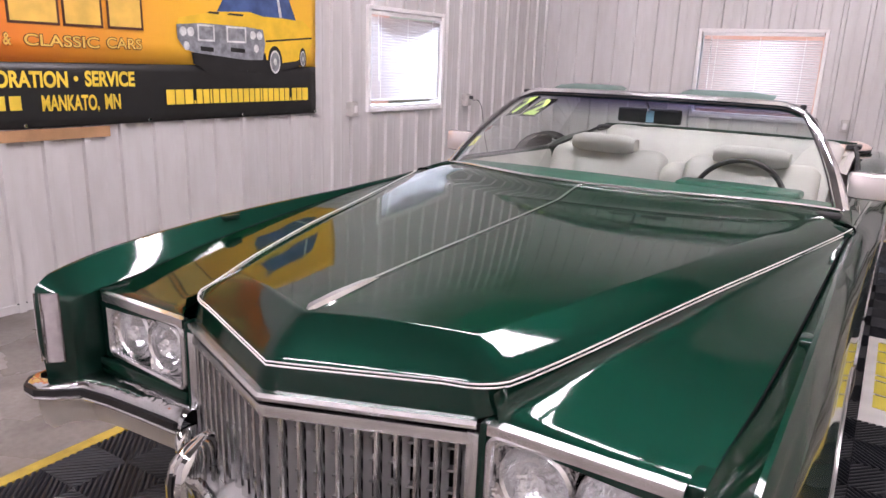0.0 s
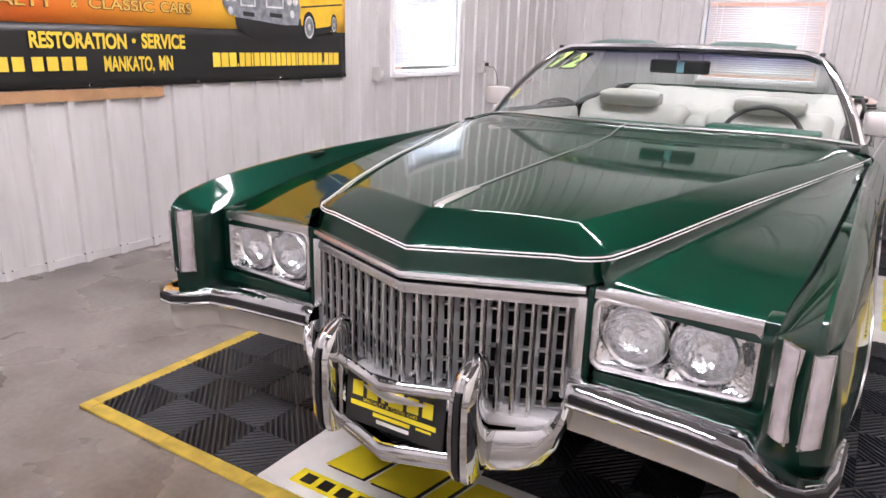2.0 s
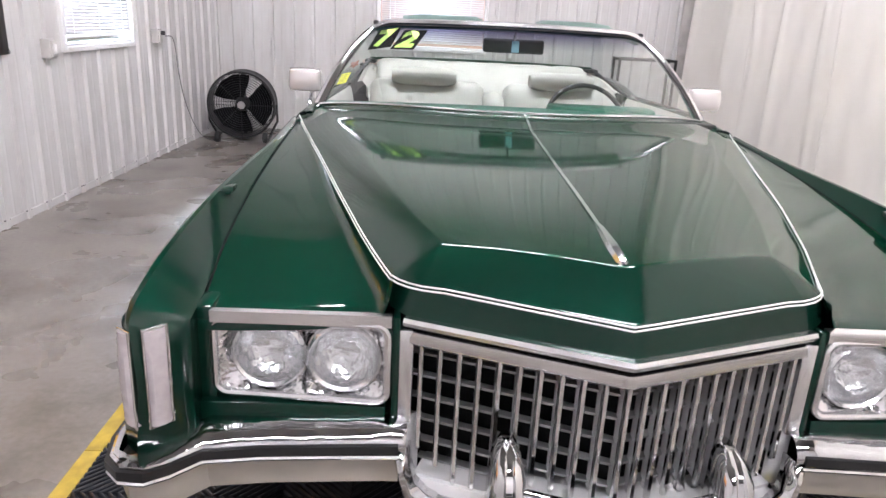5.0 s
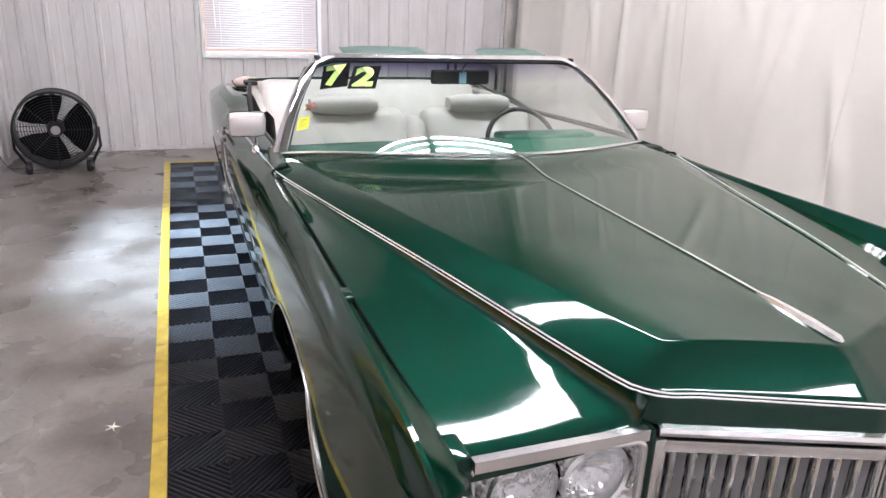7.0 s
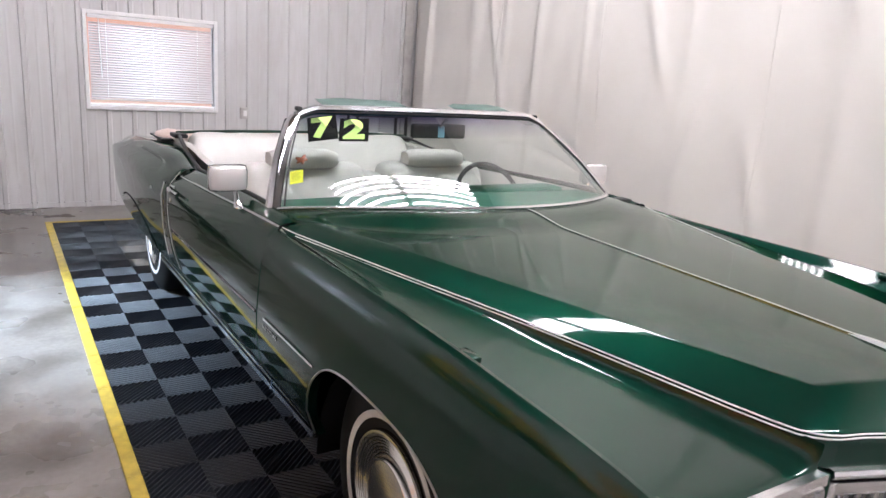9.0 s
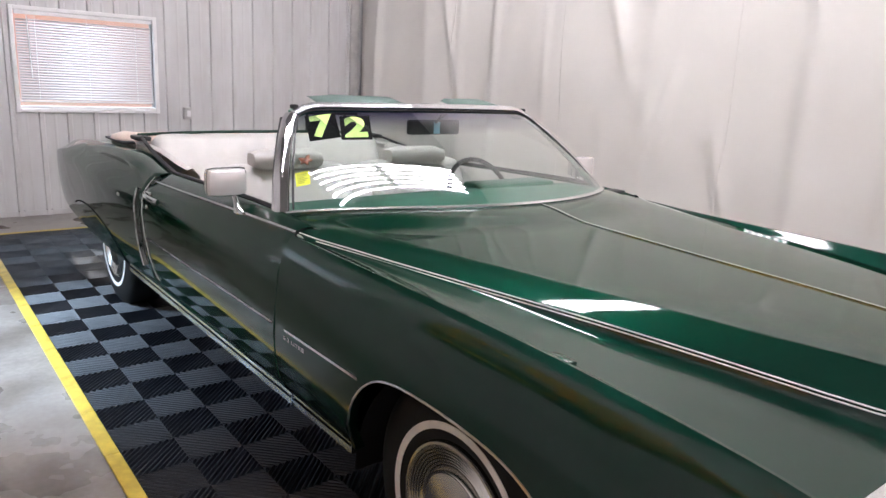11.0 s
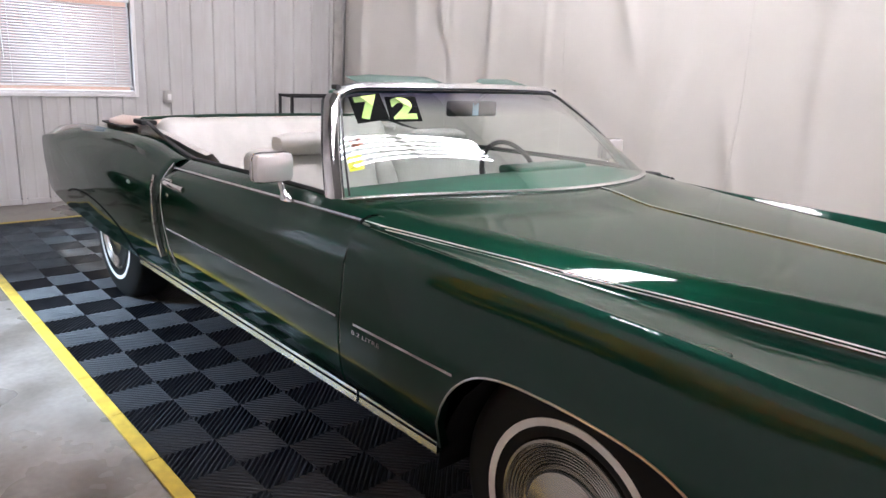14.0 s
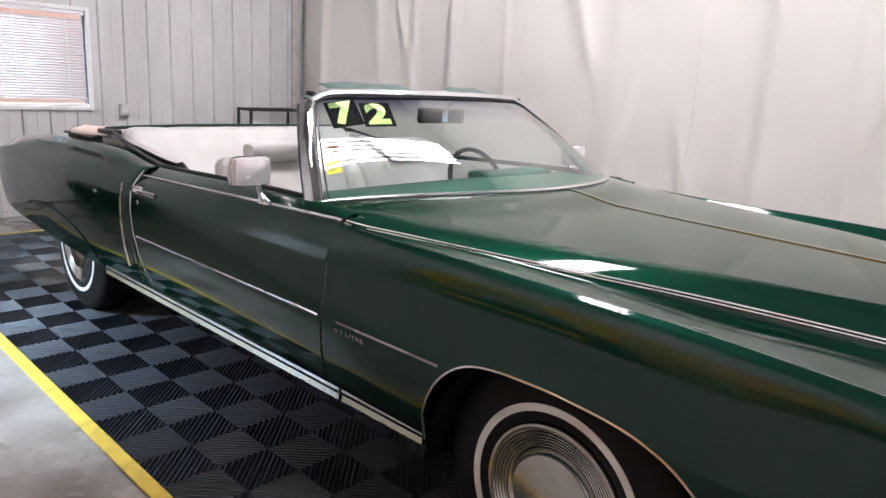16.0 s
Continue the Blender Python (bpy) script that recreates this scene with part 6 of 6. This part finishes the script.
for word, u0, u1 in (("RESTORATION", 0.900, 1.457), ("\u2022", 1.492, 1.518), ("SERVICE", 1.556, 1.860)):
    print_on(word, u0, 1.232 if len(word) > 1 else 1.262, TEXT_Y, u1 - u0, 0.088 if len(word) > 1 else 0.028, 0.0035)
for word, u0, u1 in (("MANKATO,", 1.305, 1.628), ("MN", 1.664, 1.760)):
    print_on(word, u0, 1.102 - (0.014 if "," in word else 0.0), TEXT_Y, u1 - u0, 0.088 + (0.014 if "," in word else 0.0), 0.003)
for word, u0, u1 in (("SPECIALTY", 0.468, 1.060), ("&", 1.142, 1.188), ("CLASSIC", 1.246, 1.662), ("CARS", 1.700, 1.928)):
    print_on(word, u0, 1.443, BROWN, u1 - u0, 0.068, 0.005)
    print_on(word, u0 + 0.004, 1.447, GOLD, u1 - u0 - 0.008, 0.060, 0.0012, lift=0.0015)
# phone number and web address as plain bars
bars([(0.62, 0.66), (0.70, 0.78), (0.80, 0.86), (0.90, 0.96), (0.98, 1.04), (1.06, 1.12), (1.14, 1.20)], 1.112, 1.186, TEXT_Y)
u = 2.07
for w in (0.060, 0.060, 0.060, 0.012, 0.044, 0.046, 0.016, 0.048, 0.044, 0.040, 0.046, 0.038, 0.046, 0.040, 0.042, 0.016, 0.042, 0.044, 0.046, 0.044, 0.042, 0.012, 0.044, 0.046, 0.058):
    bars([(u, u + w)], 1.116, 1.116 + (0.022 if w == 0.012 else 0.092), TEXT_Y)
    u += w + 0.0078
# large shop name as plain outlined blocks
for a, b in ((-0.36, -0.06), (0.02, 0.32), (0.40, 0.50), (0.60, 1.10), (1.185, 1.44), (1.472, 1.685), (1.728, 1.936)):
    z0 = 1.556
    bars([(a - 0.008, b + 0.008)], z0, 2.03, BROWN, 0.0004)
    bars([(a + 0.006, b - 0.006)], z0 + 0.014, 2.016, GOLD, 0.0018)
# the printed car
CAR_Y = plain("yellow_car_print", (0.78, 0.48, 0.03), 0.35, var=0.1)
GREYP = plain("grey_print", (0.22, 0.23, 0.25), 0.35, var=0.3, scale=25)
SILVERP = plain("pale_print", (0.62, 0.62, 0.62), 0.35, var=0.2, scale=25)
BLUEP = plain("blue_print", (0.05, 0.09, 0.22), 0.35, var=0.3)


def cutout(pts, mat, lift):
    bm = bmesh.new()
    f = bm.faces.new([bm.verts.new((u, -0.012 - lift, z)) for u, z in pts])
    part("print_shape", bm, mat, ban, smooth=False, thick=0.0008)


cutout([(2.27, 1.44), (2.28, 1.37), (2.42, 1.30), (2.70, 1.33), (2.88, 1.31), (3.20, 1.36), (3.28, 1.42), (2.9, 1.45)], SIGN_BLACK, 0.0006)
cutout([(2.17, 1.607), (2.19, 1.648), (2.49, 1.706), (2.75, 1.72), (2.87, 1.70), (3.05, 1.70), (3.25, 1.692), (3.335, 1.63), (3.346, 1.55), (3.30, 1.452), (3.18, 1.402), (3.03, 1.385), (2.89, 1.405), (2.86, 1.60), (2.51, 1.623)], CAR_Y, 0.0012)
cutout([(2.48, 1.703), (2.527, 1.776), (2.60, 1.90), (2.97, 1.92), (3.10, 1.86), (3.18, 1.69), (3.05, 1.697), (2.87, 1.697), (2.75, 1.72)], BLUEP, 0.002)
cutout([(3.02, 1.70), (2.99, 1.88), (3.01, 1.88), (3.045, 1.70)], SILVERP, 0.0026)
cutout([(2.89, 1.526), (3.34, 1.566), (3.34, 1.578), (2.89, 1.538)], SIGN_BLACK, 0.0022)
cutout([(2.17, 1.607), (2.173, 1.522), (2.217, 1.461), (2.293, 1.439), (2.716, 1.40), (2.856, 1.404), (2.884, 1.519), (2.864, 1.606), (2.726, 1.619), (2.364, 1.624)], GREYP, 0.002)
for a, b in ((2.187, 2.30), (2.745, 2.862)):
    for k in (0.25, 0.75):
        c = a + (b - a) * k
        cutout([(c + 0.026 * math.cos(t), 1.567 + 0.029 * math.sin(t)) for t in [j * math.pi / 6 for j in range(12)]], SILVERP, 0.0026)
for a, b in ((2.322, 2.455), (2.55, 2.716)):
    cutout([(a, 1.512), (a, 1.617), (b, 1.617), (b, 1.512)], SILVERP, 0.0024)
    cutout([(a + 0.012, 1.524), (a + 0.012, 1.605), (b - 0.012, 1.605), (b - 0.012, 1.524)], GREYP, 0.0028)
for a, b in ((2.34, 2.44), (2.58, 2.70)):
    cutout([(a, 1.452), (a, 1.480), (b, 1.474), (b, 1.446)], SIGN_BLACK, 0.0028)
for a in (2.235, 2.80):
    cutout([(a + 0.022 * math.cos(t), 1.480 + 0.028 * math.sin(t)) for t in [j * math.pi / 6 for j in range(12)]], SILVERP, 0.0028)
for a, b in ((2.40, 2.50), (2.56, 2.70)):
    cutout([(a, 1.688), (a + 0.02, 1.700), (b, 1.700), (b - 0.01, 1.686)], SIGN_BLACK, 0.0028)
for cu_, cz_, r, w in ((2.97, 1.392, 0.112, 0.60), (3.243, 1.420, 0.078, 0.45)):
    for f, mt, lift in ((1.0, SIGN_BLACK, 0.003), (0.72, SILVERP, 0.0036), (0.60, GREYP, 0.0042), (0.22, SILVERP, 0.0048)):
        cutout([(cu_ + w * f * r * math.cos(a), cz_ + f * r * math.sin(a)) for a in [k * math.pi / 10 for k in range(20)]], mt, lift)
for u in (0.50, 1.21, 1.943, 2.665, 3.371):
    for z in (1.0,):
        bm = lathe([(0.0, -0.004), (0.008, -0.004), (0.012, 0.0), (0.012, 0.003)], "y", 12, (u, -0.012, z + 0.030))
        part("grommet", bm, CHROME, ban)
strip = tagged(finish("cardboard_strip", box_bm(-0.4, 1.68, -0.030, -0.022, 0.950, 1.013), plain("brown_board", (0.42, 0.24, 0.12), 0.8, bump_s=0.1), smooth=False), "brown board strip under the wall banner", "board")
strip.matrix_basis = WALL_LEFT @ pose(0, 0, 0.0, 0, 0.25, 0)

# ---------------------------------------------------------------- floor mat
mat = thing("floor_mat", "black ribbed plastic tile mat with yellow edging", "floor mat")
MX, MY, TS, NX, NYT = -1.357, 0.11, 0.40, 7, 16


def tile_mesh():
    """Four quarters of slanting ribs that form diamonds round the middle of the tile."""
    bm = bmesh.new()
    q, pitch, w, inv = 0.198, 0.01885, 0.0068, 1 / math.sqrt(2)
    prof = ((-w, 0.005), (-0.82 * w, 0.0105), (-0.45 * w, 0.0135), (0, 0.0142), (0.45 * w, 0.0135), (0.82 * w, 0.0105), (w, 0.005))
    for qx in (0, 1):
        for qy in (0, 1):
            ox, oy = 0.001 + qx * 0.2, 0.001 + qy * 0.2
            k = 0.5
            while k * pitch < q * 2 * inv:
                rows = [[], []]
                for d, z in prof:
                    c = (k * pitch + d) / inv
                    a, b = max(0.0, c - q), min(q, c)
                    if b - a < 0.001:
                        a, b = min(max(c / 2, 0), q) - 0.0005, min(max(c / 2, 0), q) + 0.0005
                    for r, x in zip(rows, (a, b)):
                        y = c - x
                        px = q - x if (qx + qy) % 2 else x
                        r.append((ox + px, oy + min(max(y, 0.0), q), z))
                grid(bm, rows)
                k += 1
    v = [bm.verts.new(r) for r in ((0.001, 0.001, 0.005), (0.399, 0.001, 0.005), (0.399, 0.399, 0.005), (0.001, 0.399, 0.005))]
    bm.faces.new(v)
    return bm


part("underlay", box_bm(MX, MX + NX * TS, MY, MY + NYT * TS, 0.0005, 0.004), DARK, mat, smooth=False)
tile = part("tile", tile_mesh(), TILE, mat, angle=50)
first = True
SIGNS = {(i, 0) for i in (2, 3, 4)} | {(6, j) for j in (6, 7, 8)} | {(0, -1)}
for i in range(NX):
    for j in range(NYT):
        if (i, j) in SIGNS:
            continue
        ob = tile if first else new("tile", tile.data)
        first = False
        ob.parent, ob.location = mat, (MX + i * TS, MY + j * TS, 0)
W = 0.055


def edging(x0, x1, y0, y1):
    bm = box_bm(0, x1 - x0, 0, y1 - y0, 0.001, 0.013)
    ob = part("edge_strip", bm, YELLOW, mat, smooth=False, bevel=0.003)
    ob.location = (x0, y0, 0)


for j in range(NYT):
    edging(MX - W, MX - 0.001, MY + j * TS + 0.001, MY + (j + 1) * TS - 0.001)
    edging(MX + NX * TS + 0.001, MX + NX * TS + W, MY + j * TS + 0.001, MY + (j + 1) * TS - 0.001)
for i in range(NX):
    for y0, y1 in ((MY - W, MY - 0.001), (MY + NYT * TS + 0.001, MY + NYT * TS + W)):
        edging(MX + i * TS + 0.001, MX + (i + 1) * TS - 0.001, y0, y1)
for x0 in (MX - W, MX + NX * TS):
    for y0 in (MY - W, MY + NYT * TS):
        edging(x0, x0 + W, y0, y0 + W)


def floor_sign(m):
    sg = thing("floor_sign", "white printed floor panel with yellow shop name blocks", "floor sign", group="floor signs")
    sg.matrix_basis = m
    part("panel", box_bm(0.002, 1.198, 0.002, 0.398, 0.001, 0.0135), SIGN_WHITE, sg, smooth=False, bevel=0.002)
    x = 0.14
    for w in (0.15, 0.16, 0.05, 0.18, 0.15, 0.13):
        for dx, dz, mt in ((0.012, 0.0140, SIGN_BLACK), (0.0, 0.0148, SIGN_YELLOW)):
            bm = bmesh.new()
            lean = 0.035
            zs = (0.0134, dz)
            v = [bm.verts.new((a + dx, b - dx * 0.6, z)) for z in zs for a, b in ((x, 0.17), (x + w, 0.17), (x + w + lean, 0.35), (x + lean, 0.35))]
            for f in ((7, 6, 5, 4)[::-1], (0, 1, 5, 4), (1, 2, 6, 5), (2, 3, 7, 6), (3, 0, 4, 7)):
                bm.faces.new([v[i] for i in f])
            part("print_block", bm, mt, sg, smooth=False)
        x += w + 0.022
    for dx, dz, mt in ((0.0, 0.0142, SIGN_YELLOW),):
        part("print_bar", box_bm(0.10, 1.10, 0.04, 0.115, 0.0134, dz), mt, sg, smooth=False)
        for k in range(14):
            part("print_letter_bar", box_bm(0.13 + k * 0.068, 0.13 + k * 0.068 + 0.045, 0.055, 0.10, 0.0141, 0.0148), SIGN_BLACK, sg, smooth=False)
    return sg


floor_sign(pose(MX + 2 * TS, MY, 0))
floor_sign(pose(MX + 7 * TS, MY + 6 * TS, 0, 0, 0, 90))


# a dropped scrap of pale paper, torn like a small flower
scrap = thing("paper_scrap", "small torn scrap of pale paper on the concrete", "litter", (-1.554, 1.867, 0.0))
bm = bmesh.new()
cen = bm.verts.new((0, 0, 0.004))
ring = [bm.verts.new(((0.030 if i % 3 == 0 else 0.010) * math.cos(i * 0.42), (0.034 if i % 3 == 0 else 0.009) * math.sin(i * 0.42), 0.002 + 0.005 * (i % 2))) for i in range(15)]
for i in range(15):
    bm.faces.new((cen, ring[i], ring[(i + 1) % 15]))
part("paper", bm, plain("pale_paper", (0.72, 0.68, 0.58), 0.8), scrap, smooth=False, thick=0.001)
